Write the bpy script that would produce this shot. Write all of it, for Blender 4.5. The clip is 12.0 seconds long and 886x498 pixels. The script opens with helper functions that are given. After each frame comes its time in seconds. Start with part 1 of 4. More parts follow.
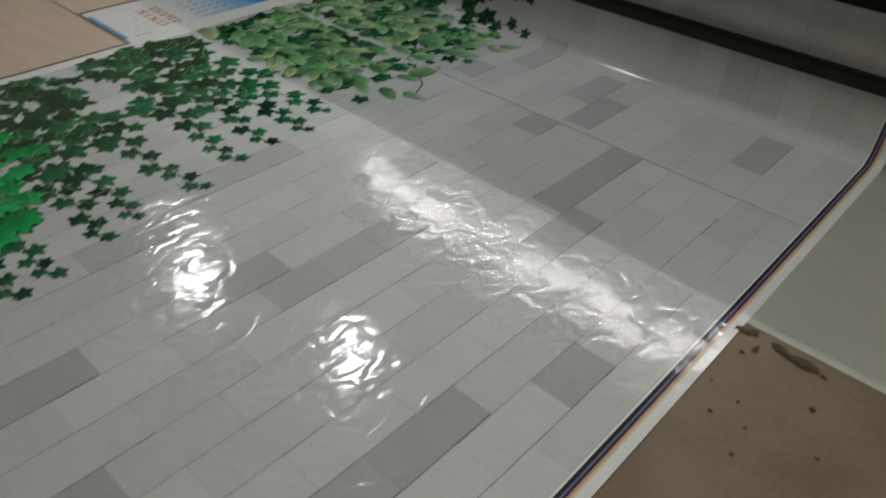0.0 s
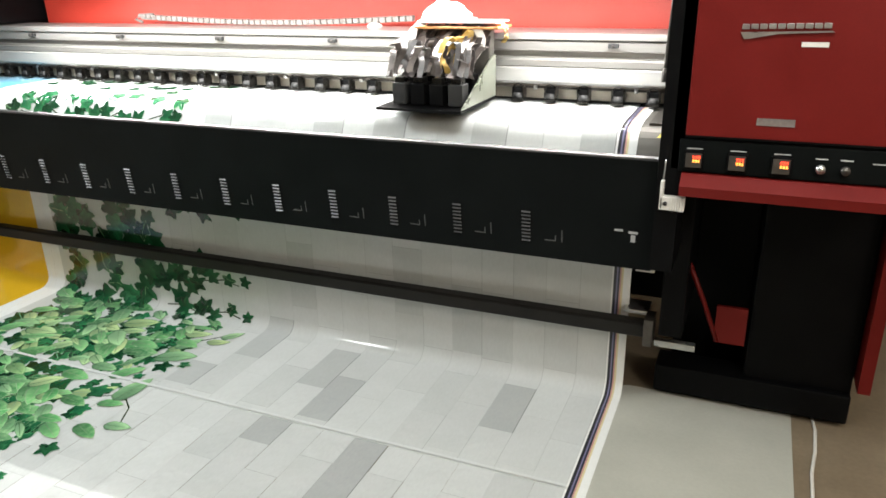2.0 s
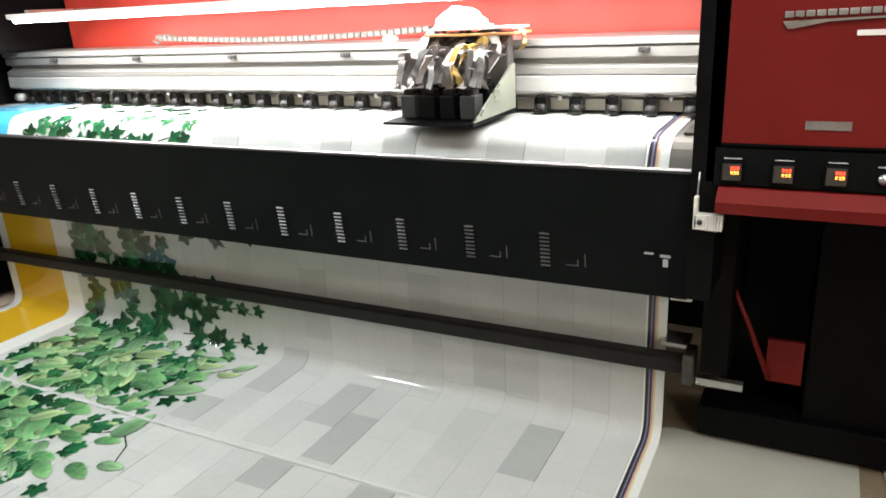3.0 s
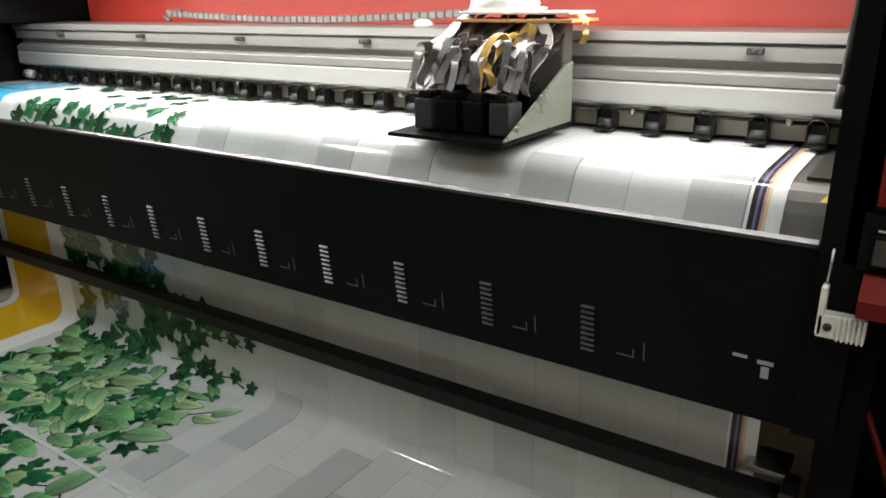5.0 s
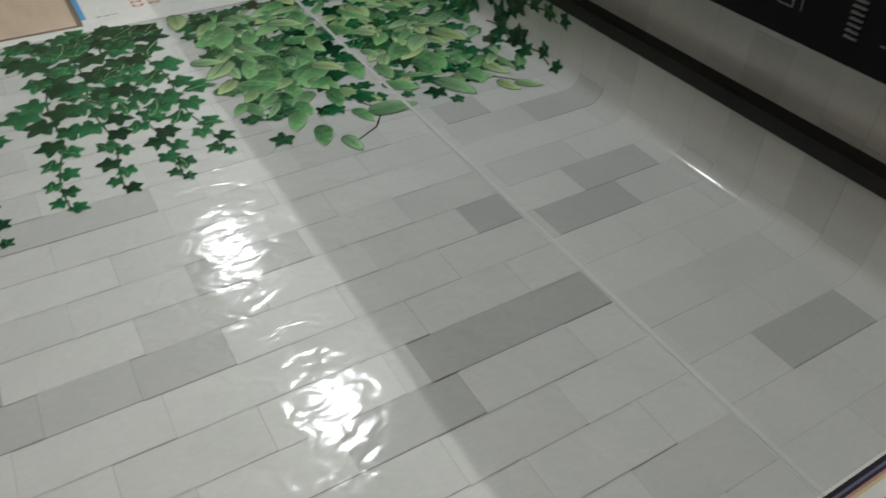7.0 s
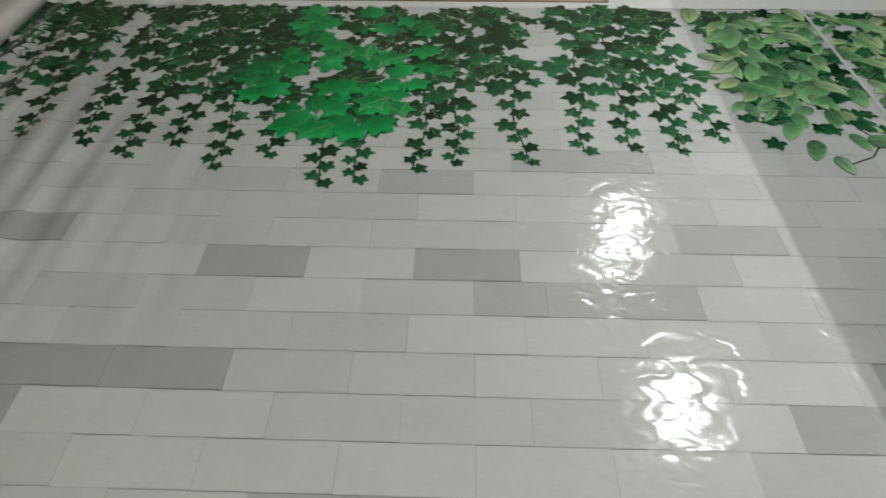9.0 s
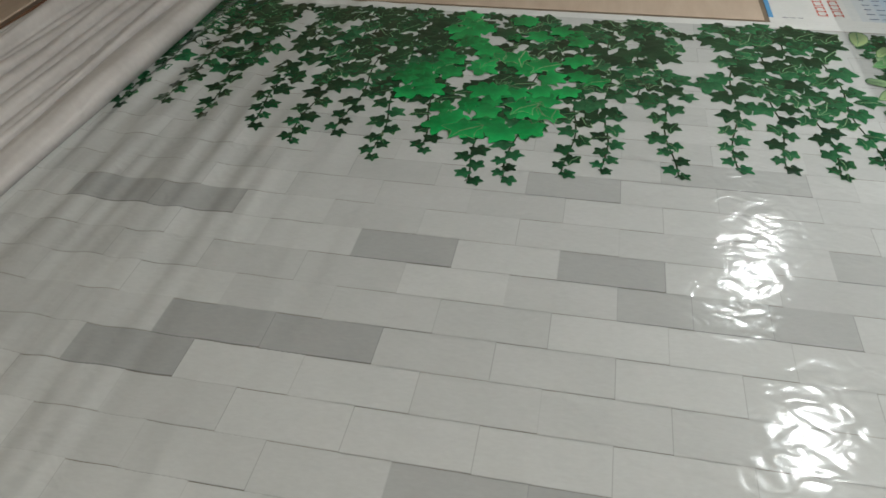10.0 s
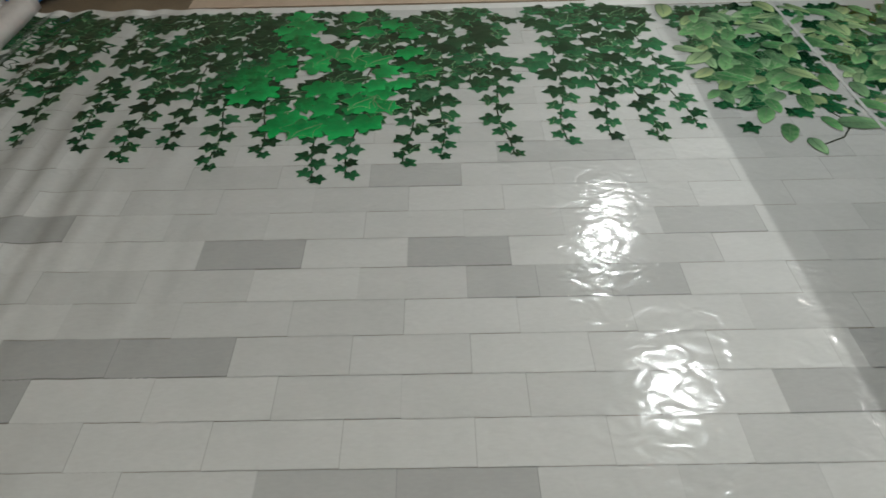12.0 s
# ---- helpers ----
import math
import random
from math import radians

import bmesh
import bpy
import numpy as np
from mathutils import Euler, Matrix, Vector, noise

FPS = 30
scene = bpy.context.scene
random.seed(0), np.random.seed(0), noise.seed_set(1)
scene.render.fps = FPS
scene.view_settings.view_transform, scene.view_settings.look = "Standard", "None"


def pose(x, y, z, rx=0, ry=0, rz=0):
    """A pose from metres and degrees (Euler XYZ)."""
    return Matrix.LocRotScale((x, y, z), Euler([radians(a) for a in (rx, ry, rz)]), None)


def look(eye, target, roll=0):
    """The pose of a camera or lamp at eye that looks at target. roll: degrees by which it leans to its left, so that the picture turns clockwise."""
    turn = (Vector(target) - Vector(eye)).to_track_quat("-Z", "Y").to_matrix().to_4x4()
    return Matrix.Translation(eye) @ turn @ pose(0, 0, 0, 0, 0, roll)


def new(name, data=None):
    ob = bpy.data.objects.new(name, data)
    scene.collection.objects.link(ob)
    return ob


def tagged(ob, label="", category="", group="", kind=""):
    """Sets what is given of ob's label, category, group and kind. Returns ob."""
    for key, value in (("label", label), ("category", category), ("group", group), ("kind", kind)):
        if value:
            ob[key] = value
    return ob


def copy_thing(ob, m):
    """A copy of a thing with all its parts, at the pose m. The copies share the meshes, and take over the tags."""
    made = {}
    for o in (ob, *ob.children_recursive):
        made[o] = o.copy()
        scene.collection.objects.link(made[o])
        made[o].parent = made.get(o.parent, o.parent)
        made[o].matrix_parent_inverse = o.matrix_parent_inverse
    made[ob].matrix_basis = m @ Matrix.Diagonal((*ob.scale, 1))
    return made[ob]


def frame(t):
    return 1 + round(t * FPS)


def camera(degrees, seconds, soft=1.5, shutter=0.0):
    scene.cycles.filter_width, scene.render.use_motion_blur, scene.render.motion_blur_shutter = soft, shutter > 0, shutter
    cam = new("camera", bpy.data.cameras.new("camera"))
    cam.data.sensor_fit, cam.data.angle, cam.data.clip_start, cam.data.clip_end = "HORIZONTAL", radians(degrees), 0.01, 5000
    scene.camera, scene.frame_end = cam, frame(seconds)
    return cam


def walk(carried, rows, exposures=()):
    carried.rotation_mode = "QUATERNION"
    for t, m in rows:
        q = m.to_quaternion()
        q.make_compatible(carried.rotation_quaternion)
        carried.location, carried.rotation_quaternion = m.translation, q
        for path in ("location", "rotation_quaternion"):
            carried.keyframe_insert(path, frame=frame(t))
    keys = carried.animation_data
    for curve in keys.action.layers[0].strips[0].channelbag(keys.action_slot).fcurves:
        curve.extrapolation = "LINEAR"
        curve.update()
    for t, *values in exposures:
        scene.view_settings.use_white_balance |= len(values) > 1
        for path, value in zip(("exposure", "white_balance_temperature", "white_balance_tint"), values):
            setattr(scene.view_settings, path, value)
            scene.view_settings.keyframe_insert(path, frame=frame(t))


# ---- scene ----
cam = camera(62.3, 12.0, soft=1.6, shutter=0.25)
PATH = [
    (0, (0.394, 0.61, 1.29), (-0.649, 1.801, 0.067), 2.7),
    (0.5, (0.312, 0.804, 1.325), (-0.592, 2.247, 0.276), 2.4),
    (1, (0.324, 0.914, 1.36), (-0.403, 2.557, 0.481), 1.1),
    (1.5, (0.349, 0.974, 1.386), (-0.382, 2.678, 0.636), -0.1),
    (2, (0.365, 1.021, 1.393), (-0.369, 2.742, 0.687), -1.1),
    (2.5, (0.415, 1.132, 1.4), (-0.448, 2.786, 0.679), -3.1),
    (3, (0.406, 1.261, 1.316), (-0.478, 2.938, 0.681), -3.0),
    (3.2, (0.388, 1.382, 1.275), (-0.462, 3.093, 0.683), -1.7),
    (4.8, (0.262, 1.84, 1.251), (-0.826, 3.4, 0.631), -0.4),
    (5, (0.267, 1.845, 1.269), (-0.801, 3.408, 0.624), -0.8),
    (5.5, (0.276, 1.857, 1.267), (-0.826, 3.363, 0.548), -1.7),
    (6, (0.274, 1.829, 1.176), (-0.888, 3.13, 0.197), 3.1),
    (6.5, (0.257, 1.818, 1.212), (-0.939, 2.848, -0.016), 2.5),
    (7, (0.248, 1.77, 1.192), (-1.035, 2.563, -0.121), 1.7),
    (7.5, (0.233, 1.714, 1.197), (-1.08, 2.26, -0.208), 1.7),
    (7.7, (0.235, 1.669, 1.21), (-1.136, 2.101, -0.18), 1.7),
    (9.3, (0.426, 1.287, 1.276), (-1.087, 1.127, -0.022), -1.2),
    (9.5, (0.443, 1.263, 1.279), (-1.072, 1.014, -0.003), -1.7),
    (10, (0.462, 1.251, 1.273), (-1.028, 0.915, -0.017), -2.1),
    (10.5, (0.465, 1.267, 1.266), (-1.035, 1.001, -0.03), -1.6),
    (11, (0.467, 1.288, 1.265), (-1.051, 1.102, -0.024), -1.5),
    (11.5, (0.474, 1.298, 1.263), (-1.06, 1.169, -0.014), -1.3),
    (12, (0.477, 1.327, 1.264), (-1.044, 1.323, -0.035), -1.4),
]
EXPOSURES = [(0, -0.55), (0.5, -0.28), (1, 0.45), (1.5, 1.0), (3, 1.03), (5, -0.05), (5.5, 0.35), (6, 0.88), (6.5, 0.35), (7, -0.14), (7.5, -0.32), (9.5, -0.02), (10.5, -0.02), (11.5, -0.12), (12, -0.12)]
walk(cam, [(t, look(eye, target, roll)) for t, eye, target, roll in PATH], EXPOSURES)

# ---- light and world ----
world = bpy.data.worlds.new("world")
scene.world = world
world.use_nodes = True
world.node_tree.nodes["Background"].inputs[0].default_value = (0.9, 0.95, 1.0, 1)
world.node_tree.nodes["Background"].inputs[1].default_value = 0.02


def point_lamp(name, at, watts, radius, colour):
    data = bpy.data.lights.new(name, "POINT")
    data.energy, data.shadow_soft_size, data.color = watts, radius, colour
    ob = new(name, data)
    ob.location = at
    return ob


def area_lamp(name, m, sx, sy, watts, colour):
    data = bpy.data.lights.new(name, "AREA")
    data.shape, data.size, data.size_y, data.energy, data.color = "RECTANGLE", sx, sy, watts, colour
    ob = new(name, data)
    ob.matrix_world = m
    return ob


WHITE = (0.945, 1.0, 1.0)
for x, y, z, watts in ((-3.7, 2.52, 2.2, 50), (-1.9, 2.5, 1.8, 33)):
    point_lamp("hanging_bulb_light", (x, y, z), watts, 0.098, WHITE)
# two unseen fill lamps, added to brighten the floor, cabinet and hanging sheet
point_lamp("ceiling_bulb_light", (0.45, 1.75, 3.0), 66, 0.4, WHITE)
point_lamp("ceiling_bulb_light", (2.0, 0.7, 2.3), 54, 0.25, (1.0, 0.94, 0.85))
# the tube under the hood, shining down on the platen
TUBE_Y, TUBE_Z, TUBE_X0, TUBE_X1 = 3.39, 1.337, -2.75, 0.12
area_lamp("hood_tube_light", pose((TUBE_X0 + TUBE_X1) / 2, TUBE_Y, TUBE_Z - 0.017, 0, 0, 0), TUBE_X1 - TUBE_X0, 0.007, 24, (1, 0.98, 0.94))


# ---- materials ----
def nodes_of(name):
    m = bpy.data.materials.new(name)
    m.use_nodes = True
    nt = m.node_tree
    b = nt.nodes["Principled BSDF"]
    return m, nt, b


def coords(nt, scale=(1, 1, 1), world_space=True):
    tc = nt.nodes.new("ShaderNodeNewGeometry" if world_space else "ShaderNodeTexCoord")
    mp = nt.nodes.new("ShaderNodeMapping")
    mp.inputs["Scale"].default_value = scale
    nt.links.new(tc.outputs["Position" if world_space else "Object"], mp.inputs[0])
    return mp.outputs[0]


def noise_node(nt, vec, scale, detail=4, rough=0.55):
    n = nt.nodes.new("ShaderNodeTexNoise")
    n.inputs["Scale"].default_value, n.inputs["Detail"].default_value, n.inputs["Roughness"].default_value = scale, detail, rough
    nt.links.new(vec, n.inputs["Vector"])
    return n.outputs["Fac"]


def ramp(nt, fac, c0, c1, p0=0.3, p1=0.7):
    r = nt.nodes.new("ShaderNodeValToRGB")
    r.color_ramp.elements[0].position, r.color_ramp.elements[1].position = p0, p1
    r.color_ramp.elements[0].color, r.color_ramp.elements[1].color = (*c0, 1), (*c1, 1)
    nt.links.new(fac, r.inputs[0])
    return r.outputs[0]


def mix(nt, fac, a, b, mode="MIX"):
    n = nt.nodes.new("ShaderNodeMix")
    n.data_type, n.blend_type = "RGBA", mode
    for s, v in ((0, fac), (6, a), (7, b)):
        if hasattr(v, "is_linked") or hasattr(v, "links"):
            nt.links.new(v, n.inputs[s])
        elif s == 0:
            n.inputs[0].default_value = v
        else:
            n.inputs[s].default_value = (*v, 1)
    return n.outputs[2]


def bump(nt, b, fac, strength, dist):
    n = nt.nodes.new("ShaderNodeBump")
    n.inputs["Strength"].default_value, n.inputs["Distance"].default_value = strength, dist
    nt.links.new(fac, n.inputs["Height"])
    nt.links.new(n.outputs[0], b.inputs["Normal"])
    return n


def surface(name, c0, c1, rough=0.5, metal=0.0, scale=12, bump_s=0.15, bump_d=0.002, fine=120, stretch=(1, 1, 1), rough_var=0.1, coat=0.0, spec=0.5):
    m, nt, b = nodes_of(name)
    v = coords(nt, stretch)
    big, small = noise_node(nt, v, scale), noise_node(nt, v, fine, 3)
    both = nt.nodes.new("ShaderNodeMath")
    both.operation = "MULTIPLY_ADD"
    nt.links.new(small, both.inputs[0])
    both.inputs[1].default_value = 0.35
    nt.links.new(big, both.inputs[2])
    nt.links.new(ramp(nt, both.outputs[0], c0, c1, 0.4, 0.95), b.inputs["Base Color"])
    rr = nt.nodes.new("ShaderNodeMapRange")
    rr.inputs[3].default_value, rr.inputs[4].default_value = rough - rough_var, rough + rough_var
    nt.links.new(big, rr.inputs[0])
    nt.links.new(rr.outputs[0], b.inputs["Roughness"])
    b.inputs["Metallic"].default_value = metal
    b.inputs["Coat Weight"].default_value = coat
    b.inputs["Specular IOR Level"].default_value = spec
    if bump_s:
        bump(nt, b, small, bump_s, bump_d)
    return m


def vinyl_finish(nt, b):
    """The glossy, slightly crinkled skin of printed flex vinyl."""
    v = coords(nt, (1.0, 0.72, 1.0))
    w = nt.nodes.new("ShaderNodeTexNoise")
    w.inputs["Scale"].default_value, w.inputs["Detail"].default_value, w.inputs["Distortion"].default_value = 18, 1.2, 0.9
    nt.links.new(v, w.inputs["Vector"])
    low = noise_node(nt, coords(nt, (1.0, 0.35, 1.0)), 3.2, 1)
    add = nt.nodes.new("ShaderNodeMath")
    add.operation = "MULTIPLY_ADD"
    nt.links.new(low, add.inputs[0])
    add.inputs[1].default_value = 2.2
    nt.links.new(w.outputs["Fac"], add.inputs[2])
    wav = noise_node(nt, coords(nt, (0.12, 1.0, 1.0)), 7.5, 1)
    sep = nt.nodes.new("ShaderNodeSeparateXYZ")
    geo = nt.nodes.new("ShaderNodeNewGeometry")
    nt.links.new(geo.outputs["Position"], sep.inputs[0])
    amt = nt.nodes.new("ShaderNodeMapRange")
    amt.inputs[1].default_value, amt.inputs[2].default_value, amt.inputs[3].default_value, amt.inputs[4].default_value = -0.45, 0.85, 30.0, 0.0
    nt.links.new(sep.outputs[1], amt.inputs[0])
    both = nt.nodes.new("ShaderNodeMath")
    both.operation = "MULTIPLY_ADD"
    nt.links.new(wav, both.inputs[0])
    nt.links.new(amt.outputs[0], both.inputs[1])
    nt.links.new(add.outputs[0], both.inputs[2])
    relief = bump(nt, b, both.outputs[0], 0.4, 0.007)
    taut = nt.nodes.new("ShaderNodeMapRange")
    taut.inputs[1].default_value, taut.inputs[2].default_value, taut.inputs[3].default_value, taut.inputs[4].default_value = 2.75, 3.15, 0.4, 0.05
    nt.links.new(sep.outputs[1], taut.inputs[0])
    nt.links.new(taut.outputs[0], relief.inputs["Strength"])
    b.inputs["Roughness"].default_value = 0.13
    b.inputs["Specular IOR Level"].default_value = 0.5


def ink_material(name):
    m, nt, b = nodes_of(name)
    a = nt.nodes.new("ShaderNodeAttribute")
    a.attribute_name = "ink"
    fine = noise_node(nt, coords(nt, (3, 1, 1)), 45, 5, 0.65)
    blot = noise_node(nt, coords(nt), 7, 3)
    c = mix(nt, 1.0, a.outputs[0], ramp(nt, fine, (0.95, 0.95, 0.95), (1.02, 1.02, 1.02)), "MULTIPLY")
    c = mix(nt, 1.0, c, ramp(nt, blot, (0.965, 0.97, 0.965), (1.02, 1.02, 1.02)), "MULTIPLY")
    nt.links.new(c, b.inputs["Base Color"])
    vinyl_finish(nt, b)
    return m


def leaf_material(name, tones, pale):
    m, nt, b = nodes_of(name)
    info, geo, add, fr = (nt.nodes.new(k) for k in ("ShaderNodeObjectInfo", "ShaderNodeNewGeometry", "ShaderNodeMath", "ShaderNodeMath"))
    add.operation, fr.operation = "ADD", "FRACT"
    nt.links.new(info.outputs["Random"], add.inputs[0])
    nt.links.new(geo.outputs["Random Per Island"], add.inputs[1])
    nt.links.new(add.outputs[0], fr.inputs[0])
    r = nt.nodes.new("ShaderNodeValToRGB")
    els = r.color_ramp.elements
    els[0].color, els[1].color = (*tones[0], 1), (*tones[-1], 1)
    for i, t in enumerate(tones[1:-1], 1):
        els.new(i / (len(tones) - 1)).color = (*t, 1)
    nt.links.new(fr.outputs[0], r.inputs[0])
    mott = noise_node(nt, coords(nt), 55, 4, 0.6)
    c = mix(nt, ramp(nt, mott, (0, 0, 0), (0.5, 0.5, 0.5), 0.42, 0.75), r.outputs[0], pale)
    tone = nt.nodes.new("ShaderNodeAttribute")
    tone.attribute_name = "tone"
    c = mix(nt, 1.0, c, ramp(nt, tone.outputs["Fac"], (0.5, 0.52, 0.54), (1.9, 1.75, 1.65), 0.1, 0.95), "MULTIPLY")
    nt.links.new(c, b.inputs["Base Color"])
    vinyl_finish(nt, b)
    return m


INK = ink_material("printed_vinyl")
IVY_DARK = leaf_material("print_ivy_dark", [(0.004, 0.026, 0.01), (0.006, 0.045, 0.018), (0.009, 0.065, 0.025), (0.003, 0.022, 0.011)], (0.012, 0.07, 0.032))
IVY_MID = leaf_material("print_ivy_mid", [(0.008, 0.07, 0.028), (0.012, 0.11, 0.045), (0.008, 0.055, 0.022)], (0.05, 0.2, 0.09))
IVY_VIVID = leaf_material("print_ivy_vivid", [(0.0, 0.2, 0.045), (0.005, 0.3, 0.075), (0.0, 0.11, 0.025)], (0.01, 0.36, 0.1))
IVY_LIGHT = leaf_material("print_ivy_light", [(0.06, 0.26, 0.09), (0.15, 0.38, 0.16), (0.02, 0.12, 0.045), (0.24, 0.44, 0.25), (0.38, 0.48, 0.24), (0.04, 0.2, 0.075)], (0.28, 0.48, 0.25))
IVY_RIM = leaf_material("print_ivy_rim", [(0.2, 0.34, 0.2), (0.1, 0.22, 0.11), (0.05, 0.14, 0.06)], (0.3, 0.4, 0.26))
IVY_STEM = leaf_material("print_ivy_stem", [(0.03, 0.06, 0.025), (0.06, 0.09, 0.04)], (0.12, 0.13, 0.06))
FLOOR = surface("dusty_brown_floor", (0.13, 0.095, 0.06), (0.23, 0.18, 0.12), 0.62, 0, 3.5, 0.25, 0.003, 60)
BOARD = surface("pale_board", (0.36, 0.36, 0.315), (0.44, 0.44, 0.39), 0.45, 0, 4, 0.08, 0.001, 90)
CARD = surface("brown_cardboard", (0.47, 0.36, 0.27), (0.58, 0.47, 0.37), 0.75, 0, 4, 0.2, 0.002, 80, (1, 4, 1))
VINYL_BACK = surface("vinyl_back", (0.56, 0.535, 0.52), (0.7, 0.675, 0.66), 0.35, 0, 5, 0.2, 0.003, 40)
BLACK = surface("black_powder_coat", (0.0015, 0.0015, 0.0018), (0.004, 0.004, 0.0042), 0.5, 0, 9, 0.1, 0.0006, 300, spec=0.08)
BLACK_SATIN = surface("black_panel", (0.003, 0.0038, 0.0038), (0.0058, 0.007, 0.007), 0.45, 0, 6, 0.05, 0.0005, 260, spec=0.06)
RED = surface("red_lacquer", (0.115, 0.007, 0.006), (0.15, 0.01, 0.0085), 0.42, 0, 5, 0.08, 0.0006, 220, spec=0.2)
RED_HOOD = surface("red_hood_paint", (0.42, 0.035, 0.022), (0.5, 0.05, 0.032), 0.38, 0, 5, 0.06, 0.0006, 220)
ALU = surface("brushed_aluminium", (0.33, 0.325, 0.31), (0.47, 0.46, 0.44), 0.36, 0.75, 8, 0.1, 0.0005, 160, (0.05, 1, 1))
ALU_WHITE = surface("anodised_aluminium", (0.27, 0.27, 0.26), (0.36, 0.36, 0.345), 0.42, 0.3, 8, 0.06, 0.0005, 160, (0.05, 1, 1))
STEEL = surface("steel", (0.4, 0.4, 0.4), (0.6, 0.6, 0.58), 0.3, 0.9, 20, 0.1, 0.0005, 200)
DARK_STEEL = surface("dark_steel", (0.05, 0.045, 0.04), (0.12, 0.11, 0.1), 0.4, 0.7, 20, 0.1, 0.0005, 200)
RUBBER = surface("black_rubber", (0.008, 0.008, 0.008), (0.02, 0.02, 0.02), 0.6, 0, 30, 0.1, 0.0005, 200)
GREY_METAL = surface("grey_platen", (0.1, 0.095, 0.085), (0.17, 0.16, 0.145), 0.38, 0.5, 8, 0.06, 0.0005, 160, (0.1, 1, 1))
WHITE_PLASTIC = surface("white_plastic", (0.6, 0.58, 0.54), (0.74, 0.72, 0.68), 0.4, 0, 12, 0.08, 0.0006, 160)
CABLE = surface("grey_ribbon_cable", (0.1, 0.085, 0.078), (0.24, 0.205, 0.19), 0.45, 0, 30, 0.2, 0.001, 240)
CABLE_YELLOW = surface("yellow_ribbon_cable", (0.45, 0.28, 0.06), (0.62, 0.42, 0.12), 0.5, 0, 30, 0.2, 0.001, 240)
BRASS_BOARD = surface("board_edge", (0.4, 0.18, 0.06), (0.55, 0.28, 0.1), 0.5, 0, 30, 0.2, 0.001, 240)
RAIL = surface("beige_rail", (0.24, 0.21, 0.17), (0.32, 0.29, 0.24), 0.45, 0.2, 8, 0.06, 0.0005, 160, (0.05, 1, 1))
LIP = surface("clear_grey_lip", (0.02, 0.02, 0.02), (0.045, 0.045, 0.044), 0.35, 0, 10)
MILKY = surface("milky_acrylic", (0.28, 0.3, 0.24), (0.4, 0.42, 0.35), 0.3, 0, 10)
MILKY.node_tree.nodes["Principled BSDF"].inputs["Transmission Weight"].default_value = 0.55
WALL = surface("cream_wall", (0.5, 0.44, 0.34), (0.62, 0.56, 0.45), 0.8, 0, 2.5, 0.15, 0.002, 60)
CEIL = surface("ceiling_plaster", (0.45, 0.43, 0.4), (0.55, 0.53, 0.5), 0.85, 0, 2.5, 0.15, 0.002, 60)


def glow(name, colour, strength):
    m, nt, b = nodes_of(name)
    b.inputs["Base Color"].default_value = (*colour, 1)
    b.inputs["Emission Color"].default_value = (*colour, 1)
    b.inputs["Emission Strength"].default_value = strength
    return m


LED_RED = glow("led_red", (1.0, 0.08, 0.03), 1.5)
LED_AMBER = glow("led_amber", (1.0, 0.5, 0.1), 1.2)
TUBE_GLOW = glow("tube_glow", (1, 0.99, 0.97), 9.0)


# ---- mesh tools ----
def mesh_object(name, verts, faces, mats, parent=None, label="", smooth=False, face_mats=None):
    me = bpy.data.meshes.new(name)
    me.from_pydata([tuple(v) for v in verts], [], faces)
    for m in mats if isinstance(mats, (list, tuple)) else [mats]:
        me.materials.append(m)
    if face_mats:
        me.polygons.foreach_set("material_index", face_mats)
    if smooth:
        me.polygons.foreach_set("use_smooth", [True] * len(me.polygons))
    ob = new(name, me)
    ob.parent = parent
    if label:
        ob["label"] = label
    return ob


def part(name, bm, material, parent, label="", smooth=False):
    me = bpy.data.meshes.new(name)
    bmesh.ops.recalc_face_normals(bm, faces=bm.faces)
    if smooth:
        for f in bm.faces:
            f.smooth = True
    bm.to_mesh(me)
    bm.free()
    me.materials.append(material)
    ob = new(name, me)
    ob.parent = parent
    if label:
        ob["label"] = label
    return ob


def box(x0, x1, y0, y1, z0, z1, bevel=0.0, segments=2, bm=None):
    bm2 = bmesh.new()
    bmesh.ops.create_cube(bm2, size=1)
    for v in bm2.verts:
        v.co = Vector((x0 + (v.co.x + 0.5) * (x1 - x0), y0 + (v.co.y + 0.5) * (y1 - y0), z0 + (v.co.z + 0.5) * (z1 - z0)))
    if bevel:
        bmesh.ops.bevel(bm2, geom=bm2.edges[:], offset=bevel, segments=segments, affect="EDGES", profile=0.6)
    if bm is None:
        return bm2
    me = bpy.data.meshes.new("tmp")
    bm2.to_mesh(me)
    bm2.free()
    bm.from_mesh(me)
    bpy.data.meshes.remove(me)
    return bm


def prism(profile, x0, x1):
    """A bar along x whose section is the closed (y, z) profile."""
    bm = bmesh.new()
    a = [bm.verts.new((x0, y, z)) for y, z in profile]
    b = [bm.verts.new((x1, y, z)) for y, z in profile]
    n = len(profile)
    for i in range(n):
        bm.faces.new((a[i], a[(i + 1) % n], b[(i + 1) % n], b[i]))
    bm.faces.new(a)
    bm.faces.new(b[::-1])
    return bm


